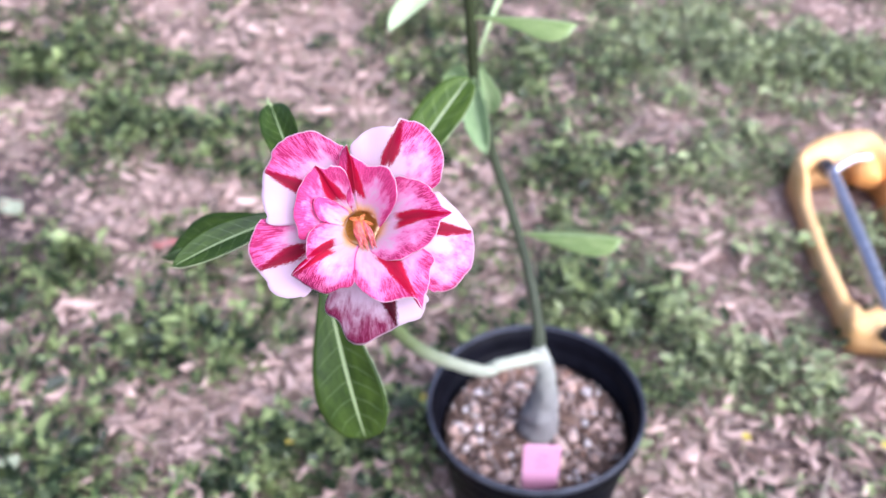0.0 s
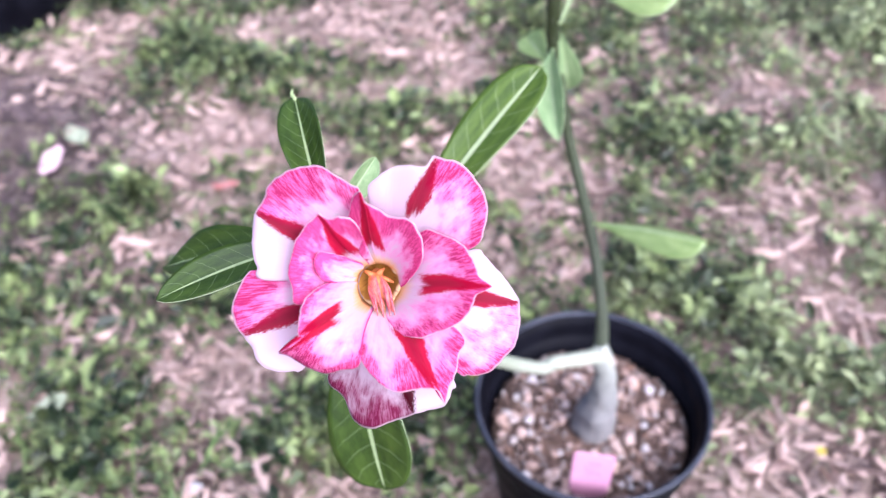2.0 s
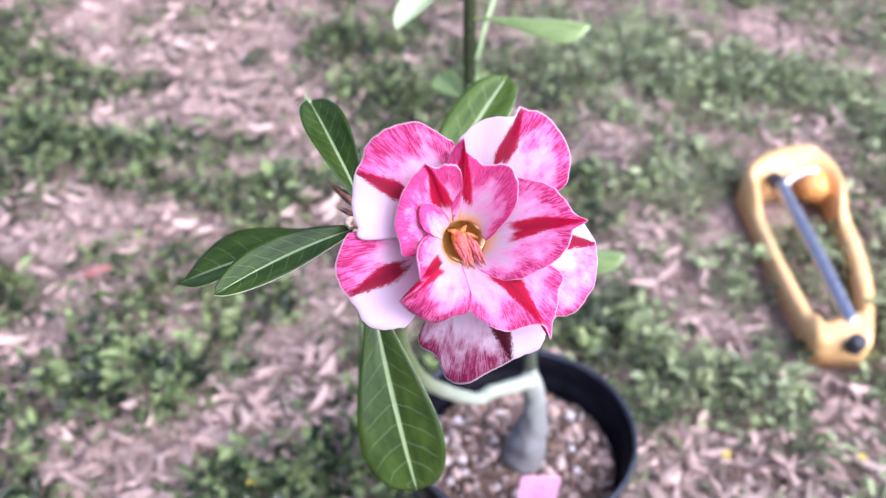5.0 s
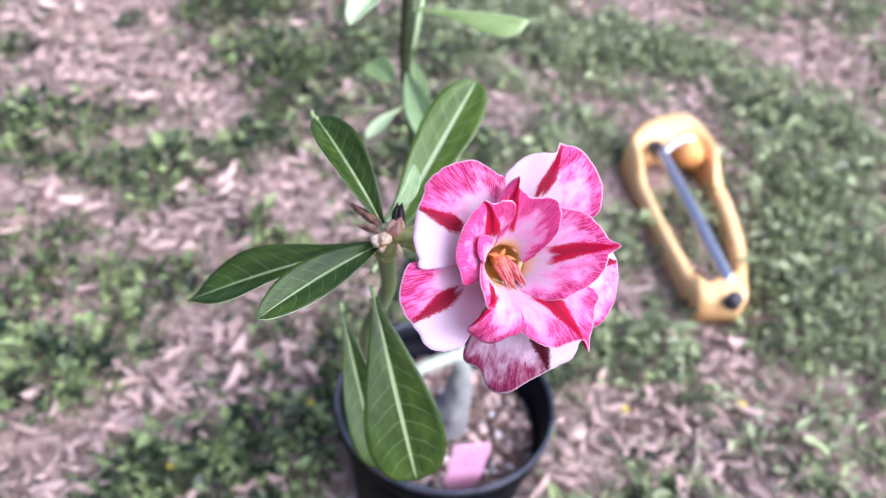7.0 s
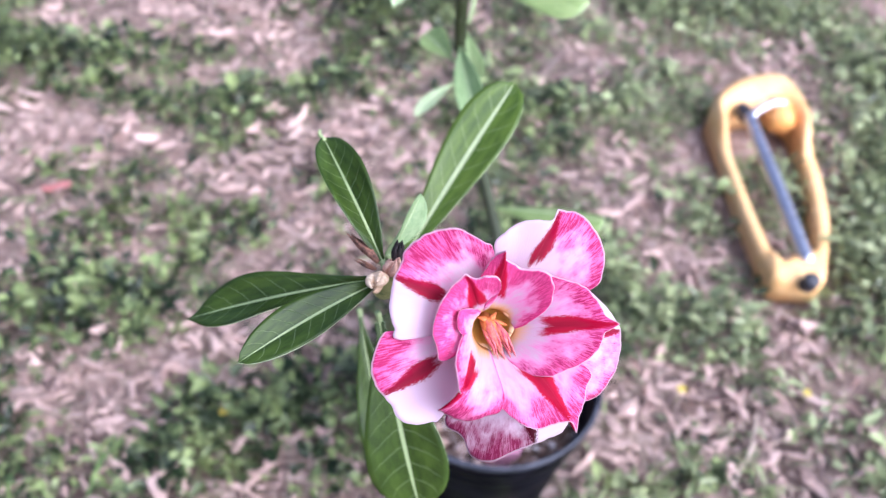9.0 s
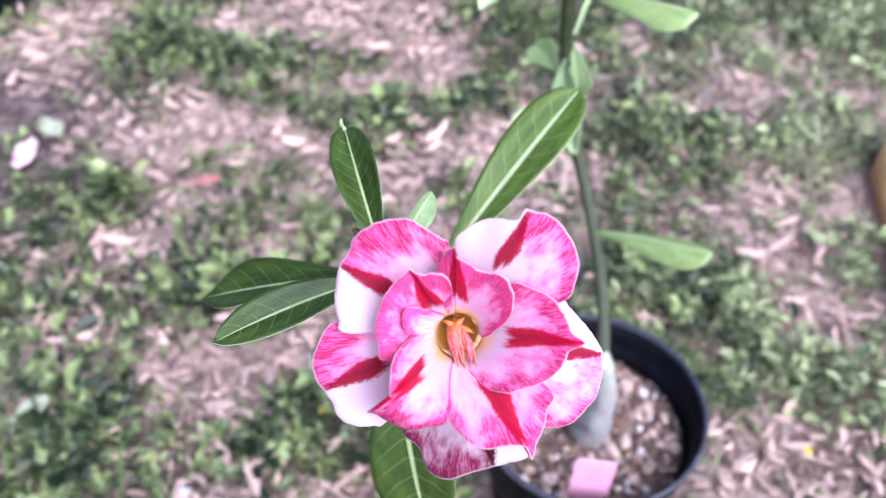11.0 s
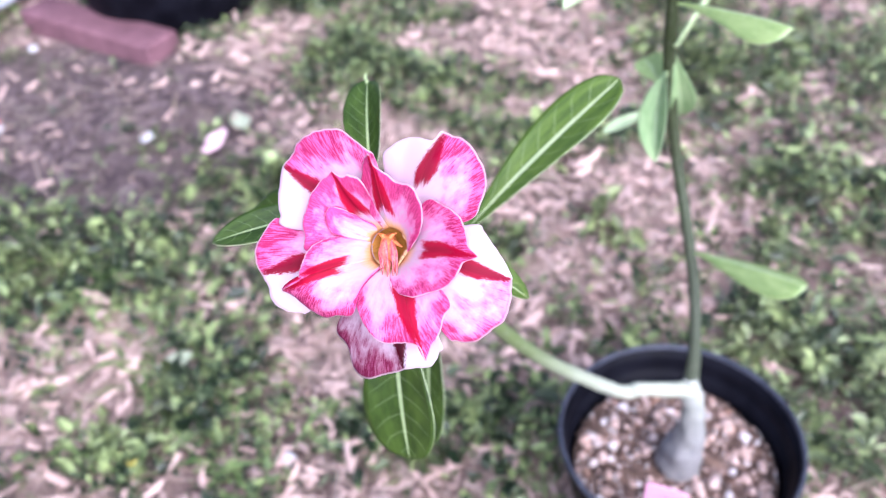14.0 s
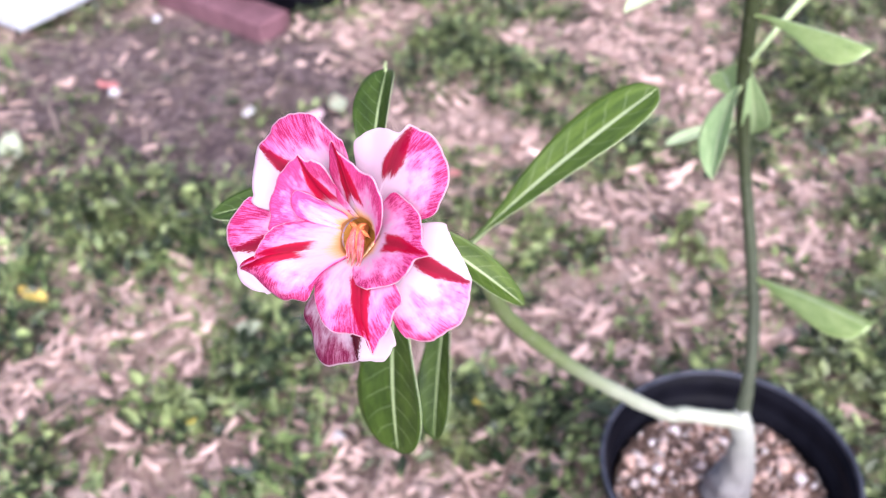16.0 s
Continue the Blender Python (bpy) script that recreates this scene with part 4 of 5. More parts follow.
def throat():
    bm = bmesh.new()
    uv = bm.loops.layers.uv.new("throat")
    rings, sides = [], 80
    prof = [(6.9, -14.8), (6.1, -15.5), (5.9, -16.1), (5.6, -16.8), (5.2, -17.8), (4.5, -19.0), (3.2, -20.6), (0.5, -21.2)]
    for i, (r, w) in enumerate(prof):
        ring = []
        for k in range(sides):
            a = math.tau * k / sides
            rr = r * (1 + 0.05 * math.cos(5 * a - 1.0))
            if i == 1:
                # toothed scales round the mouth
                rr *= 1 + 0.07 * math.sin(10 * a + 1.3 * math.sin(3 * a)) * math.cos(5 * a)
            lean = 0.16 * max(0, -w - 11)
            ring.append(bm.verts.new(at_flower(MOUTH[0] + rr * math.cos(a) - lean, MOUTH[1] + rr * math.sin(a) + lean, w)))
        rings.append(ring)
    for i in range(len(prof) - 1):
        for k in range(sides):
            f = bm.faces.new((rings[i][k], rings[i][(k + 1) % sides], rings[i + 1][(k + 1) % sides], rings[i + 1][k]))
            for lp, (du, dv) in zip(f.loops, ((0, 0), (1, 0), (1, 1), (0, 1))):
                lp[uv].uv = ((k + du) / sides, (i + dv) / (len(prof) - 1))
    return bm


flower = part("flower", throat(), M["throat"], plant, "pink and white double flower with a yellow throat")
thick(flower, 0.0004)


def petal(material, mid, R, ccw, cw, w0, wm, wt, lift, flute=0.6, seed=0, ridge=0.7, r0=5.9, label=""):
    """A petal creased along its middle. mid: the direction of its pointed tip (degrees); R: the tip's reach in mm;
    ccw, cw: the lobe on either side, as degrees from the crease and reach; w0, wm, wt: its height at mouth, middle and tip;
    lift: how far the margin of either lobe stands up."""
    bm = bmesh.new()
    uv = bm.loops.layers.uv.new("petal")
    ns, half = 24, 44
    sides = []
    for lobe in (ccw, cw):
        ctrl = [(0.0, R, 0.0)] + [(float(a), float(r), 0.0) for a, r in lobe] + [(lobe[-1][0] * 0.96, r0 + 0.6, 0.0)]
        step = -(-half // (len(ctrl) - 1))
        sides.append(curve_points(ctrl, step))
    rim = [(-p.x, p.y, -i / (len(sides[0]) - 1)) for i, p in enumerate(sides[0])][::-1] + [(p.x, p.y, i / (len(sides[1]) - 1)) for i, p in enumerate(sides[1])][1:]
    grid = []
    for i in range(ns + 1):
        s = i / ns
        row = []
        for a, reach, q in rim:
            tip = math.exp(-(a / 3.0) ** 2)
            reach = reach + (1 - tip) * (0.35 * noise.noise(Vector((a * 0.09, seed * 7.1, 0))) + 0.25 * noise.noise(Vector((a * 0.33, seed * 3.3, 5))) + 0.14 * noise.noise(Vector((a * 1.1, seed, 9))))
            r = r0 + (max(reach, r0 + 0.6) - r0) * s
            b = radians(mid - a * (0.78 + 0.22 * math.sin(math.pi / 2 * s)))
            k = (r - r0) / (R - r0)
            w = w0 * (1 - k) * (1 - 2 * k) + wm * 4 * k * (1 - k) + wt * k * (2 * k - 1)
            w += (lift[1] if q > 0 else lift[0]) * abs(q) ** 0.7 * k
            w += ridge * math.exp(-(a / 5.0) ** 2) * s * (1 - 0.5 * s)
            w += flute * s ** 3 * (math.sin(0.13 * a + seed * 1.7) + 0.5 * math.sin(0.30 * a + seed * 2.9)) - 0.5 * s ** 6
            o = 1 - min(1.0, (r - r0) / 12.0)
            row.append((bm.verts.new(at_flower(r * math.cos(b) + MOUTH[0] * o, r * math.sin(b) + MOUTH[1] * o, w)), (0.5 + a / 180.0, s)))
        grid.append(row)
    for i in range(ns):
        for j in range(len(rim) - 1):
            quad = [grid[i][j], grid[i][j + 1], grid[i + 1][j + 1], grid[i + 1][j]]
            f = bm.faces.new([v for v, _ in quad])
            for lp, (_, co) in zip(f.loops, quad):
                lp[uv].uv = co
    ob = part("petal", bm, M[material], flower, label)
    return thick(ob, 0.00040)


# outer whorl, each petal lying with one edge over the next
petal("petal_out", 71, 34.7, ((1, 31.3), (8, 30.2), (17, 28.7), (24, 26.1), (32, 22.2)), ((4, 35.2), (11, 36.4), (19, 35.6), (29, 34.0), (39, 30.0), (45, 25.1)), -16, -5, -1, (5, -5), seed=1)
petal("petal_out_pale", -3, 35.3, ((7, 32.4), (14, 29.6), (22, 26.6), (28, 23.7)), ((8, 36.7), (17, 37.9), (25, 37.8), (34, 36.8), (40, 34.0), (43, 30.3)), -16, -12, -18, (-2, 2), seed=2)
petal("petal_dark", -71, 37.6, ((6, 37.6), (12, 37.7), (18, 34.8), (22, 31.8)), ((6, 38.9), (13, 40.8), (20, 43.2), (27, 42.9), (34, 37.0), (45, 33.0)), -16, -12, -13.5, (-1, -5), seed=3, label="darker maroon and white petal")
petal("petal_out", -149, 38.0, ((6, 38.0), (11, 38.7), (17, 37.2), (23, 33.5), (26, 29.8)), ((5, 38.5), (12, 38.3), (19, 36.5), (27, 33.4), (25, 31.0), (28, 27.8)), -16, -5, 1, (-2, 2), seed=4)
petal("petal_out", 158, 34.1, ((8, 33.2), (15, 32.4), (23, 30.8), (30, 28.7)), ((7, 34.4), (13, 35.5), (21, 34.8), (29, 33.4), (37, 31.1), (44, 27.1), (49, 24.5), (53, 22.2)), -16, -1.5, 4.5, (-2, 3), seed=5)
# inner whorl
petal("petal_in", -133, 27.2, ((4, 27.7), (13, 27.6), (22, 27.3), (31, 24.0), (41, 21.0)), ((-3, 20.9), (4, 19.0), (16, 16.6), (28, 14.2), (40, 11.5), (50, 9.2), (56, 7.7)), -15, 10, 12, (-18, 5), seed=6, flute=0.4)
petal("petal_in", -54, 36.2, ((5, 33.2), (11, 31.3), (19, 28.4), (29, 25.1)), ((-1, 32.1), (5, 29.8), (15, 29.2), (24, 27.1), (34, 23.4), (44, 19.8), (57, 15.6), (71, 12.4)), -15.5, -4, -4.5, (-3, 7), seed=7, flute=0.4)
petal("petal_in", 5, 30.3, ((5, 26.8), (13, 25.7), (24, 24.0), (37, 20.2), (50, 16.6)), ((5, 26.4), (11, 26.0), (20, 24.7), (34, 21.3), (52, 18.2), (65, 15.0), (74, 10.8)), -15.5, -4, -0.5, (-2, 1), seed=8, flute=0.4)
petal("petal_rose", 99, 22.3, ((8, 20.7), (15, 18.4), (23, 15.1)), ((0, 19.8), (16, 17.1), (37, 18.1), (52, 16.8), (67, 14.2), (80, 10.2), (98, 5.9)), -15.5, -1, 10, (-4, -3), seed=9, flute=0.4)
petal("petal_rose", 131, 20.3, ((14, 20.4), (26, 20.4), (39, 20.7), (53, 20.7), (62, 20.0), (75, 19.1)), ((5, 17.6), (16, 17.2), (27, 15.3), (30, 11.9), (15, 9.5)), -15, 2, 10, (-6, 7), seed=10, flute=0.4)
petal("petal_pale", 165, 14.1, ((8, 12.9), (15, 10.9), (3, 8.8)), ((10, 14.3), (19, 12.6), (29, 9.4), (35, 7.1)), -14, 0, 5, (0, 0), seed=11, label="small pale inner petal", flute=0.4)

# the anthers lean together in a cone over the mouth, their hairy tails falling over its lower edge
part("anther_cone", tube([at_flower(-5.0, -0.2, -20.0), at_flower(-4.2, -1.0, -17.4), at_flower(-3.0, -2.6, -15.4), at_flower(-1.4, -4.6, -14.2), at_flower(-0.2, -6.4, -13.6)], [0.0014, 0.0024, 0.0027, 0.0019, 0.0005], 8, 20, 0.45, 4.0), M["anther"], flower, "salmon-orange anther cone")
for k in range(5):
    a = math.tau * k / 5 + 0.9
    c, d = math.cos(a), math.sin(a)
    part("anther_tail", tube([at_flower(-3.6 + 1.7 * c, -1.8 + 1.5 * d, -15.8 + 0.9 * d), at_flower(-2.2 + 2.1 * c, -3.8 + 1.5 * d, -14.0 + 0.7 * d), at_flower(-0.8 + 2.4 * c, -6.2 + 1.2 * d, -12.9 + 0.4 * d), at_flower(0.4 + 2.6 * c, -8.6 + 1.3 * d, -12.0)],
                             [0.0006, 0.0010, 0.0009, 0.0002], 7, 10, 0.35, k), M["anther_tail"], flower, "salmon-pink anther tail")
for k in range(9):
    a = math.tau * k / 9 + 0.5
    c, d = math.cos(a), math.sin(a)
    part("filament", tube([at_flower(-2.8 + 2.4 * c, -2.6 + 2.1 * d, -14.4 + 0.6 * d), at_flower(-1.4 + 2.9 * c, -4.8 + 2.2 * d, -13.0 + 0.6 * d), at_flower(0.0 + 2.7 * c, -7.2 + 1.6 * d, -12.0 + 0.4 * d), at_flower(1.0 + 3.0 * c, -9.6 + 1.5 * d, -11.2 + 0.5 * c)],
                          [0.0002, 0.0004, 0.00035, 0.00008], 6, 8, 0.25, k), M["filament"], flower, "dark pink hairy anther tail")
for end in ((-7.4, 0.2, -15.2), (-1.8, 1.8, -15.8), (1.4, -1.6, -15.0)):
    part("anther_spur", tube([at_flower(-3.6, -1.4, -16.2), at_flower((end[0] - 3.6) / 2, (end[1] - 1.0) / 2 + 0.3, -15.0), at_flower(*end)], [0.0011, 0.0008, 0.0002], 6, 10), M["anther"], flower)
part("corolla_tube", tube([at_flower(-3.0, -2.6, -15.2), at_flower(-3.1, -2.3, -16.8), at_flower(-3.4, -1.6, -19.5), at_flower(-3.7, -0.4, -23.5), at_flower(-3.8, 0.6, -26)], [0.0067, 0.0064, 0.0056, 0.0040, 0.0018], 5, 24, cap=False), M["tube"], plant, "yellowish flower tube")
part("pedicel", tube([at_flower(-3.8, 0.6, -25.5), K + Vector((0.012, -0.006, 0.006)), K + Vector((0.002, 0, 0.002))], [0.0016, 0.0019, 0.0022], 6, 10), M["pedicel"], plant, "short green flower stalk")

# spent buds and withered blooms on the tip
random.seed(4)


def bud(at, out, r, length, material, label, scales=5):
    """A bunch of pointed, crumpled scales round a short core."""
    at, out, r, length = K + Vector(at) * 0.9, Vector(out).normalized(), r * 0.85, length * 0.85
    x = out.orthogonal().normalized()
    y = out.cross(x)
    core = part("bud", tube([at - out * length * 0.6, at - out * length * 0.1, at + out * length * 0.3], [r * 0.45, r * 0.8, r * 0.3], 4, 10, 0.3, at.x * 900), M[material], plant, label)
    for k in range(scales):
        a = math.tau * k / scales + random.uniform(-0.4, 0.4)
        o = x * math.cos(a) + y * math.sin(a)
        l = length * random.uniform(0.7, 1.2)
        part("scale", tube([at - out * length * 0.5 + o * r * 0.3, at + o * r * 0.75, at + out * l * 0.45 + o * r * random.uniform(0.4, 0.9), at + out * l * 0.85 + o * r * random.uniform(0.0, 0.7)],
                           [r * 0.35, r * 0.5, r * 0.38, r * 0.08], 4, 8, 0.5, a * 9), M[material], core)


bud((-0.0021, -0.0042, 0.0045), (-0.2, -0.7, 0.3), 0.0034, 0.0085, "bud", "beige dry flower bud")
bud((0.0030, -0.0004, 0.0068), (0.2, -0.2, 0.9), 0.0030, 0.0075, "bud_pink", "pinkish beige dry flower bud")
bud((0.0056, 0.0050, 0.0080), (0.1, 0.3, 0.9), 0.0024, 0.0075, "charred", "black withered bloom", 6)
bud((-0.0058, 0.0100, 0.0055), (-0.6, 0.75, 0.15), 0.0019, 0.0120, "withered", "dark brown withered bloom", 5)
bud((-0.0052, 0.0046, 0.0030), (-0.8, 0.4, 0.2), 0.0011, 0.0060, "withered", "dark brown withered bloom", 3)
bud((0.0048, -0.0063, 0.0004), (0.1, -0.7, -0.5), 0.0011, 0.0050, "bud", "small beige dry scale", 3)

# node, and thick stalks with round calyxes beside the flower
part("node", tube([K + Vector((0.000, 0.002, -0.008)), K + Vector((0.003, 0.0014, -0.001)), K + Vector((0.0045, 0.001, 0.0045))], [0.0036, 0.0040, 0.0022], 5, 16, 0.25, 5.0), M["pedicel"], plant, "knobbly green-brown stem tip")
for path, r in ((((0.004, 0.001, 0.001), (0.0075, 0.001, 0.0028), (0.0115, 0.001, 0.0044)), 0.0021), (((0.005, -0.001, 0.001), (0.0092, -0.0045, 0.0016), (0.0120, -0.0080, 0.0012)), 0.0028)):
    pts = [K + Vector(q) for q in path]
    out = (pts[2] - pts[1]).normalized()
    part("pedicel", tube(pts, [0.0021, 0.0019, 0.0022], 5, 12, 0.15), M["pedicel"], plant, "thick yellow-green flower stalk")
    part("calyx", tube([pts[2] - out * 0.0008, pts[2] + out * r * 0.5, pts[2] + out * r * 1.4, pts[2] + out * r * 2.0], [r * 0.6, r, r * 0.95, r * 0.25], 5, 14, 0.2, r * 900), M["calyx"], plant, "small round brown calyx")

# ---------------------------------------------------------------- tag in the pot
tag = thing("plant_tag", (0.055, 0.452, SOIL), "pink plastic plant tag stuck upright into the soil", "plant tag")
TAG = Matrix.Translation((0.0520, 0.4345, 0.2205)) @ pose(0, 0, 0, 8, 0, -2)
bm = bmesh.new()
pts = [(-0.0165, -0.004), (-0.0155, -0.0012), (-0.0125, 0.0), (0.0125, 0.0), (0.0155, -0.0012), (0.0165, -0.004), (0.0165, -0.075), (0.0, -0.115), (-0.0165, -0.075)]
front, back = ([bm.verts.new(TAG @ Vector((x, y, z))) for x, z in pts] for y in (-0.0006, 0.0006))
bm.faces.new(front)
bm.faces.new(back[::-1])
for i in range(len(pts)):
    bm.faces.new((front[i], back[i], back[(i + 1) % len(pts)], front[(i + 1) % len(pts)]))
part("blade", bm, M["tag"], tag, soft=False)
for z, a, b in ((-0.016, -0.004, 0.006), (-0.026, -0.007, 0.005), (-0.036, -0.006, 0.008)):
    part("writing", box((a, -0.0011, z - 0.0012), (b, -0.0007, z + 0.0012), TAG), M["ink"], tag, "faint unreadable line of writing", soft=False)

# ---------------------------------------------------------------- lawn sprinkler
sprinkler = thing("lawn_sprinkler", (0.55, 0.95, 0.0), "yellow plastic oscillating lawn sprinkler lying on the weeds", "sprinkler")


def loop(points, n):
    """A smooth closed outline through the corners, n steps a side."""
    k = len(points)
    out = []
    for i in range(k):
        a, b, c, d = (Vector((*points[(i + j) % k], 0)) for j in (-1, 0, 1, 2))
        for s in range(n):
            t = s / n
            out.append(0.5 * (2 * b + (c - a) * t + (2 * a - 5 * b + 4 * c - d) * t * t + (3 * b - a - 3 * c + d) * t ** 3))
    return out


outer, inner = loop(OUTER, 5), loop(INNER, 5)


def frame_lift(y, t):
    """The hood over the motor and the block at the far end stand higher than the rails."""
    hood, end = min(1.0, max(0.0, (y - 1.02) / 0.08)), min(1.0, max(0.0, (0.80 - y) / 0.05))
    return hood * hood * (3 - 2 * hood) * (0.020 + 0.014 * math.sin(math.pi * t)) + end * end * (3 - 2 * end) * 0.014


bm = bmesh.new()
rows = []
for t, z in ((0.03, 0.004), (0.0, 0.027), (0.05, 0.033), (0.18, 0.037), (0.35, 0.0385), (0.5, 0.039), (0.66, 0.0385), (0.84, 0.037), (0.95, 0.033), (1.0, 0.028), (0.97, 0.004)):
    rows.append([bm.verts.new((o.x + (i.x - o.x) * t, o.y + (i.y - o.y) * t, z + frame_lift(o.y, t) * (z > 0.01))) for o, i in zip(outer, inner)])
k = len(outer)
for a, b in zip(rows, rows[1:] + rows[:1]):
    for i in range(k):
        bm.faces.new((a[i], a[(i + 1) % k], b[(i + 1) % k], b[i]))
part("frame", bm, M["yellow"], sprinkler, "yellow plastic sled base")
part("spray_tube", tube([(0.547, 1.068, 0.066), (0.5425, 0.99, 0.0625), (0.537, 0.90, 0.058), (0.532, 0.82, 0.053), (0.529, 0.770, 0.050)], [0.0095, 0.0098, 0.0100, 0.0100, 0.0095], 8, 20), M["alu"], sprinkler, "straight grey aluminium spray tube")
for i in range(14):
    t = i / 13
    part("nozzle", tube([(0.5456 - 0.0145 * t, 1.045 - 0.24 * t, 0.0735 - 0.0125 * t), (0.5456 - 0.0145 * t, 1.045 - 0.24 * t, 0.0775 - 0.0125 * t)], [0.0016, 0.0010], 2, 8), M["black_rubber"], sprinkler)
part("motor", tube([(0.616, 1.120, 0.050), (0.614, 1.105, 0.052), (0.608, 1.075, 0.051), (0.606, 1.064, 0.049)], [0.020, 0.022, 0.022, 0.016], 4, 28), M["orange"], sprinkler, "round orange motor housing")
part("link_arm", tube([(0.547, 1.066, 0.068), (0.565, 1.078, 0.073), (0.590, 1.092, 0.076), (0.614, 1.094, 0.076)], [0.0075, 0.007, 0.007, 0.006], 5, 14), M["alu"], sprinkler, "grey crank arm")
part("tube_socket", tube([(0.548, 1.100, 0.058), (0.547, 1.078, 0.062), (0.547, 1.066, 0.064)], [0.0125, 0.0125, 0.0105], 3, 20), M["black_rubber"], sprinkler, "dark rubber socket")
part("end_plug", tube([(0.514, 0.734, 0.044), (0.514, 0.731, 0.056), (0.513, 0.728, 0.063), (0.513, 0.727, 0.066)], [0.0112, 0.0112, 0.0102, 0.005], 4, 24), M["black_rubber"], sprinkler, "dark round end plug")

# ---------------------------------------------------------------- beside the lawn
paver = solo("paver", box((-0.41, 0.0, -0.01), (0.0, 0.085, 0.048), pose(-1.088, 1.203, 0, 0, 0, -10)), M["paver"], "weathered pinkish-red concrete paver beside the large black pot", "paver", soft=False)
rounded(paver, 0.006, 3)
plant_pot("plant_pot", Vector((-1.222, 1.489, 0.0)), 0.25, 0.30, "large black plastic pot standing behind the red paver")
board = solo("white_board", box((0.0, 0.0, 0.0), (0.9, 0.55, 0.035), pose(-1.605, 1.00, 0.026, 0, 0, 86)), M["white_board"], "white painted board lying on the ground", "board", soft=False)
rounded(board, 0.004, 2)
for d in (0.12, 0.74):
    solo("batten", box((d, 0.01, -0.004), (d + 0.05, 0.54, 0.026), pose(-1.605, 1.00, 0.0, 0, 0, 86)), M["earth"], "earthy wooden batten under the white board", "batten", "battens under the board", soft=False)


def litter(name, at, size, turn, material, label, category, curl=0.25, wide=0.5, rest=0.016):
    """A fallen petal or leaf: a small curled blade. rest: how high the weeds under it hold it."""
    bm = bmesh.new()
    z0 = float(relief(np.array([at[0]]), np.array([at[1]]))[0]) + rest
    m = Matrix.Translation((at[0], at[1], z0)) @ pose(0, 0, 0, random.uniform(-14, 14), random.uniform(-14, 14), turn)
    rows = []
    for i in range(9):
        t = i / 8
        w = wide * size * (math.sin(math.pi * min(1, 0.08 + 0.9 * t ** 1.2)) ** 0.7 + 0.02)
        rows.append([bm.verts.new(m @ Vector((size * (t - 0.5), w * q * 0.5, curl * size * (0.6 * (t - 0.5) ** 2 + 0.35 * (q * 0.5) ** 2) + 0.05 * size * math.sin(7 * t + 3 * q)))) for q in (-1, -0.5, 0, 0.5, 1)])
    for a, b in zip(rows, rows[1:]):
        for j in range(4):
            bm.faces.new((a[j], a[j + 1], b[j + 1], b[j]))
    ob = solo(name, bm, M[material], label, category)
    return thick(ob, 0.0006)


random.seed(12)
litter("fallen_petal", (-0.800, 0.997), 0.080, 98, "fallen", "pale pink fallen flower petal on the earth", "petal", wide=0.42)
litter("fallen_leaf", (-0.79, 1.065), 0.085, -40, "fallen_green", "pale green fallen leaf on the earth", "leaf", wide=0.42)
litter("fallen_petal", (-0.498, 0.97), 0.04, 10, "fallen_red", "faded red fallen petal on the earth", "petal", wide=0.6)
litter("fallen_petal", (-1.255, 0.93), 0.045, 15, "fallen_red", "faded red fallen petal on the earth", "petal", wide=0.6)
litter("fallen_leaf", (-0.57, 0.55), 0.05, 60, "fallen_green", "pale green fallen leaf on the earth", "leaf", wide=0.55)
litter("fallen_leaf", (-0.88, 0.459), 0.05, 5, "fallen_yellow", "yellow fallen leaf lying on the weeds", "leaf", wide=0.4, rest=0.028)
litter("fallen_petal", (-0.952, 0.687), 0.055, 10, "fallen", "pale pink fallen flower petal on the weeds", "petal", wide=0.7)
litter("fallen_leaf", (-1.245, 0.685), 0.10, -50, "fallen_green", "pale green fallen leaf on the earth", "leaf", wide=0.5)


def stone(at, r, seed):
    bm = bmesh.new()
    bmesh.ops.create_icosphere(bm, subdivisions=2, radius=1.0)
    for v in bm.verts:
        v.co *= 1 + 0.22 * noise.noise(v.co * 1.3 + Vector((seed, 0, 0)))
        v.co = Vector((v.co.x * r, v.co.y * r * 0.8, v.co.z * r * 0.55))
    z0 = float(relief(np.array([at[0]]), np.array([at[1]]))[0])
    bmesh.ops.transform(bm, matrix=pose(at[0], at[1], z0 + 0.008, 0, 0, seed * 40), verts=bm.verts[:])
    return solo("white_stone", bm, M["white_stone"], "small whitish stone lying among the weeds", "stone", "stones on the lawn")


for i, (at, r) in enumerate((((-0.37, 0.781), 0.013), ((-0.95, 0.996), 0.015), ((-1.40, 1.20), 0.012), ((-1.235, 0.925), 0.014), ((-0.36, 0.47), 0.012))):
    stone(at, r, i + 1)


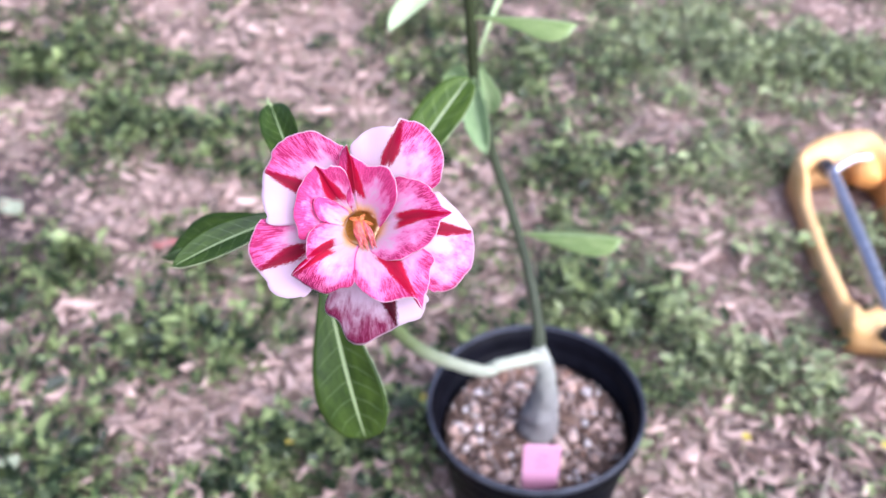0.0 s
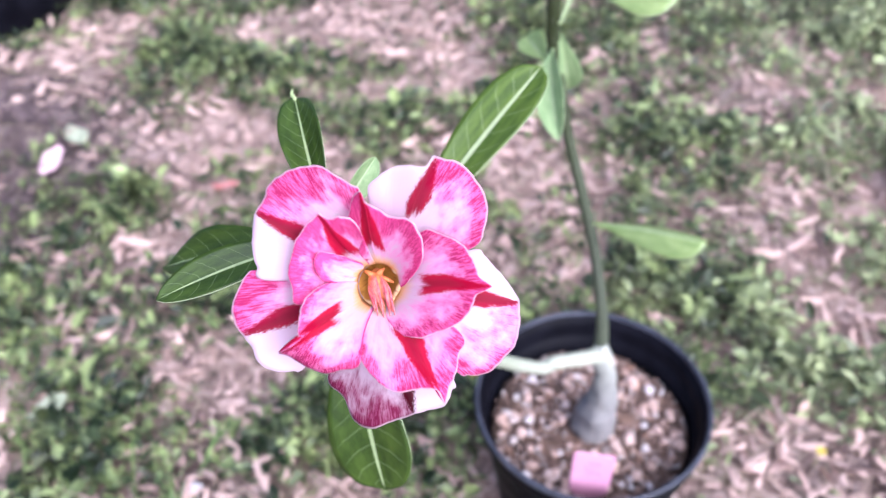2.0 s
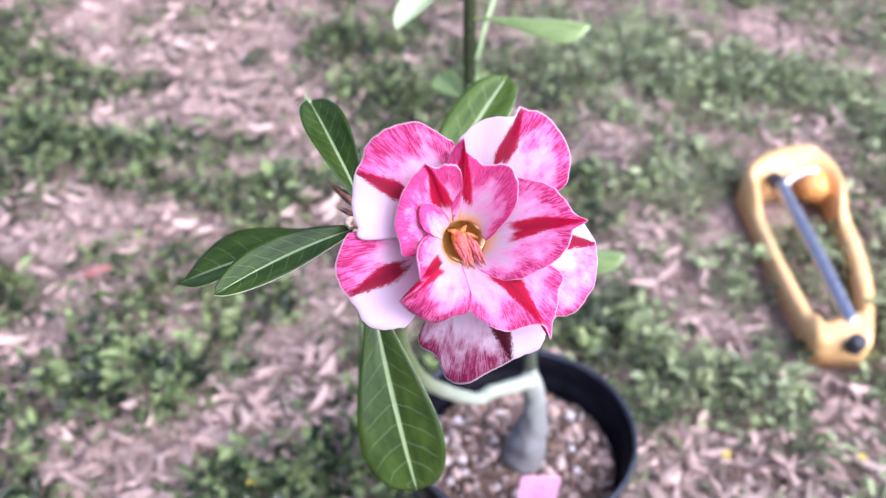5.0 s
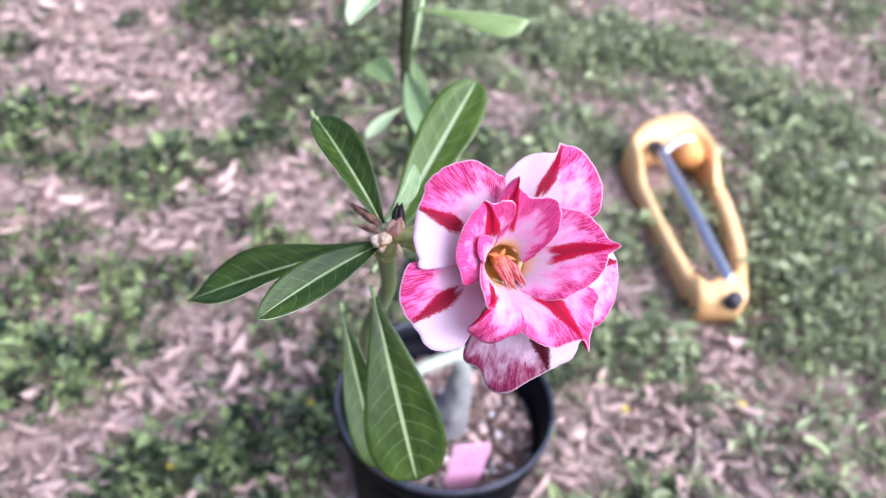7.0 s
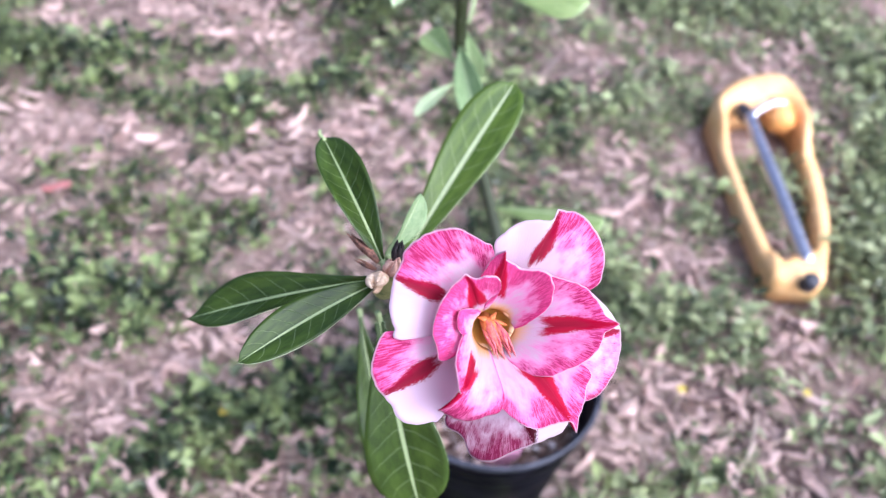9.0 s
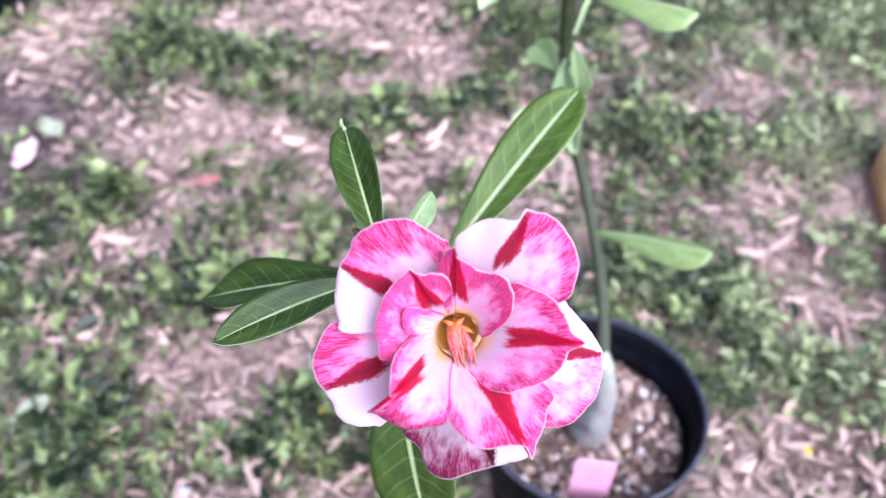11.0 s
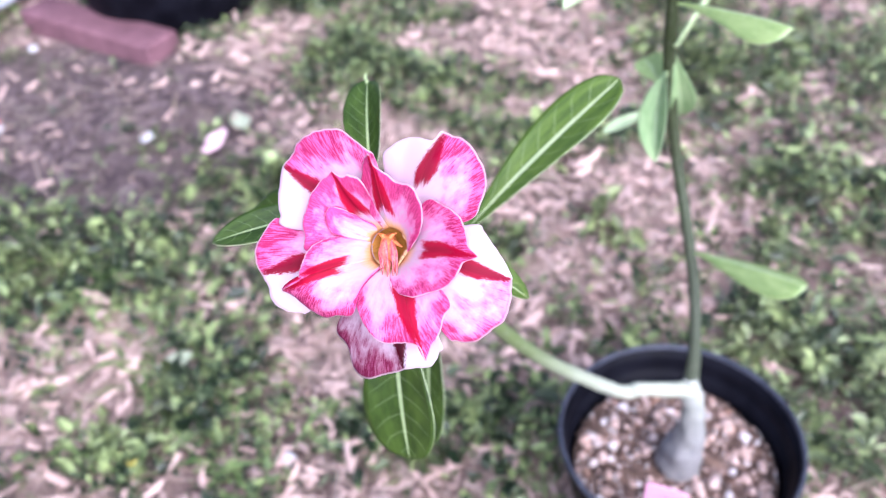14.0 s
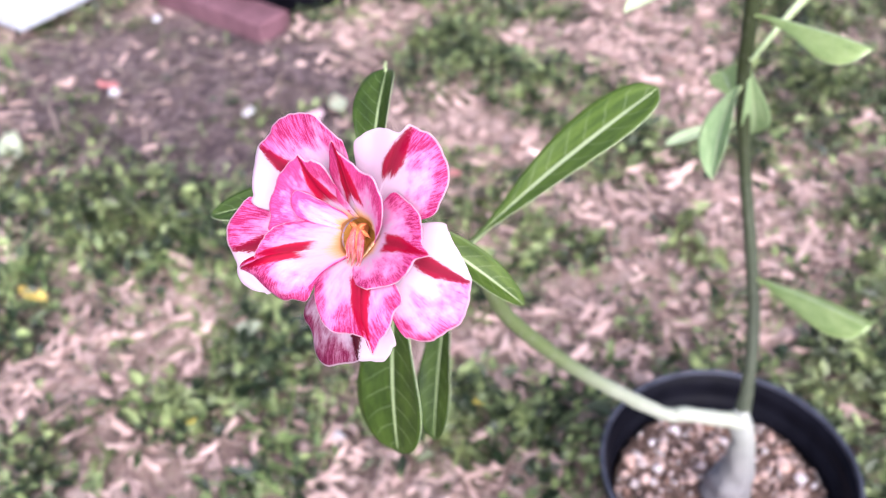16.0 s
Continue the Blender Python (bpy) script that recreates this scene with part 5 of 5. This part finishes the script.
def weed_bloom(at, seed):
    """A tiny five-petalled yellow weed flower on a short stalk."""
    z0 = float(relief(np.array([at[0]]), np.array([at[1]]))[0])
    ob = thing("weed_flower", (at[0], at[1], z0), "tiny yellow weed flower among green leaves", "flower", "yellow flowers on the lawn")
    part("stalk", tube([(at[0], at[1], z0), (at[0] + 0.001, at[1], z0 + 0.018), (at[0], at[1] - 0.001, z0 + 0.034)], [0.0006, 0.0006, 0.0005], 3, 6), M["pedicel"], ob)
    for k in range(5):
        a = math.tau * k / 5 + seed
        o, s2 = Vector((math.cos(a), math.sin(a), 0.25)), Vector((-math.sin(a), math.cos(a), 0))
        c = Vector((at[0], at[1] - 0.001, z0 + 0.034))
        bm = bmesh.new()
        vs = [bm.verts.new(c + p) for p in (o * 0.0005, o * 0.003 + s2 * 0.002, o * 0.0052 + s2 * 0.0015, o * 0.0056, o * 0.0052 - s2 * 0.0015, o * 0.003 - s2 * 0.002)]
        bm.faces.new(vs)
        thick(part("petal", bm, M["yellow_bloom"], ob), 0.0004)


for i, at in enumerate(((-0.225, 0.574), (0.453, 0.575), (0.301, 0.586), (-0.516, 0.402), (-0.073, 0.64))):
    weed_bloom(at, i * 0.7)

# ---------------------------------------------------------------- grit on the potting mix
random.seed(31)
shapes = []
for i in range(10):
    bm = bmesh.new()
    bmesh.ops.create_icosphere(bm, subdivisions=1, radius=1.0)
    for v in bm.verts:
        v.co *= 1 + 0.45 * noise.noise(v.co * 1.7 + Vector((i * 5.0, 0, 0)))
        v.co.z *= 0.7
        v.co.y *= 0.75
    shapes.append(mesh_of("pebble", bm, M["pebble"]))
for i in range(290):
    r, a = 0.0860 * math.sqrt(random.uniform(0.02, 1)), random.uniform(0, math.tau)
    if r < 0.023:
        continue
    ob = new("pebble", shapes[i % 10])
    size = 0.0019 + 0.0050 * random.random() ** 1.8 + (0.002 if i % 9 == 0 else 0)
    if noise.noise(Vector((r * math.cos(a) * 38, r * math.sin(a) * 38, 4.2))) < -0.25 and i % 4:
        size *= 0.5
    ob.parent = mix
    ob.matrix_basis = pose(POT.x + r * math.cos(a), POT.y + r * math.sin(a), SOIL + 0.006 * (1 - (r / 0.1) ** 2) + 0.003, random.uniform(-40, 40), random.uniform(-40, 40), random.uniform(0, 360)) @ Matrix.Scale(size, 4)

# finer grit between the pebbles
rng = np.random.default_rng(77)
n = 2200
r, a = 0.0925 * np.sqrt(rng.uniform(0.03, 1, n)), rng.uniform(0, math.tau, n)
ball = np.array([[1, 0, 0], [-1, 0, 0], [0, 1, 0], [0, -1, 0], [0, 0, 1], [0, 0, -1]]) * 1.0
v = ball[None] * rng.uniform(0.5, 1.2, (n, 6, 1)) * rng.gamma(3.0, 0.00062, n).clip(0.0007, 0.0038)[:, None, None]
v = np.einsum("nij,nkj->nki", turned(rng, n, 0.8), v)
v = v + np.stack([POT.x + r * np.cos(a), POT.y + r * np.sin(a), SOIL + 0.006 * (1 - (r / 0.1) ** 2) + rng.uniform(-0.001, 0.003, n)], -1)[:, None, :]
f = np.array([[0, 2, 4], [2, 1, 4], [1, 3, 4], [3, 0, 4], [2, 0, 5], [1, 2, 5], [3, 1, 5], [0, 3, 5]])
grit = soup("grit", v.reshape(-1, 3), (np.arange(n)[:, None, None] * 6 + f).reshape(-1, 3), M["grit"])
tagged(part("grit", grit, None, mix, "fine pale grit and bark crumbs"), kind="stuff")
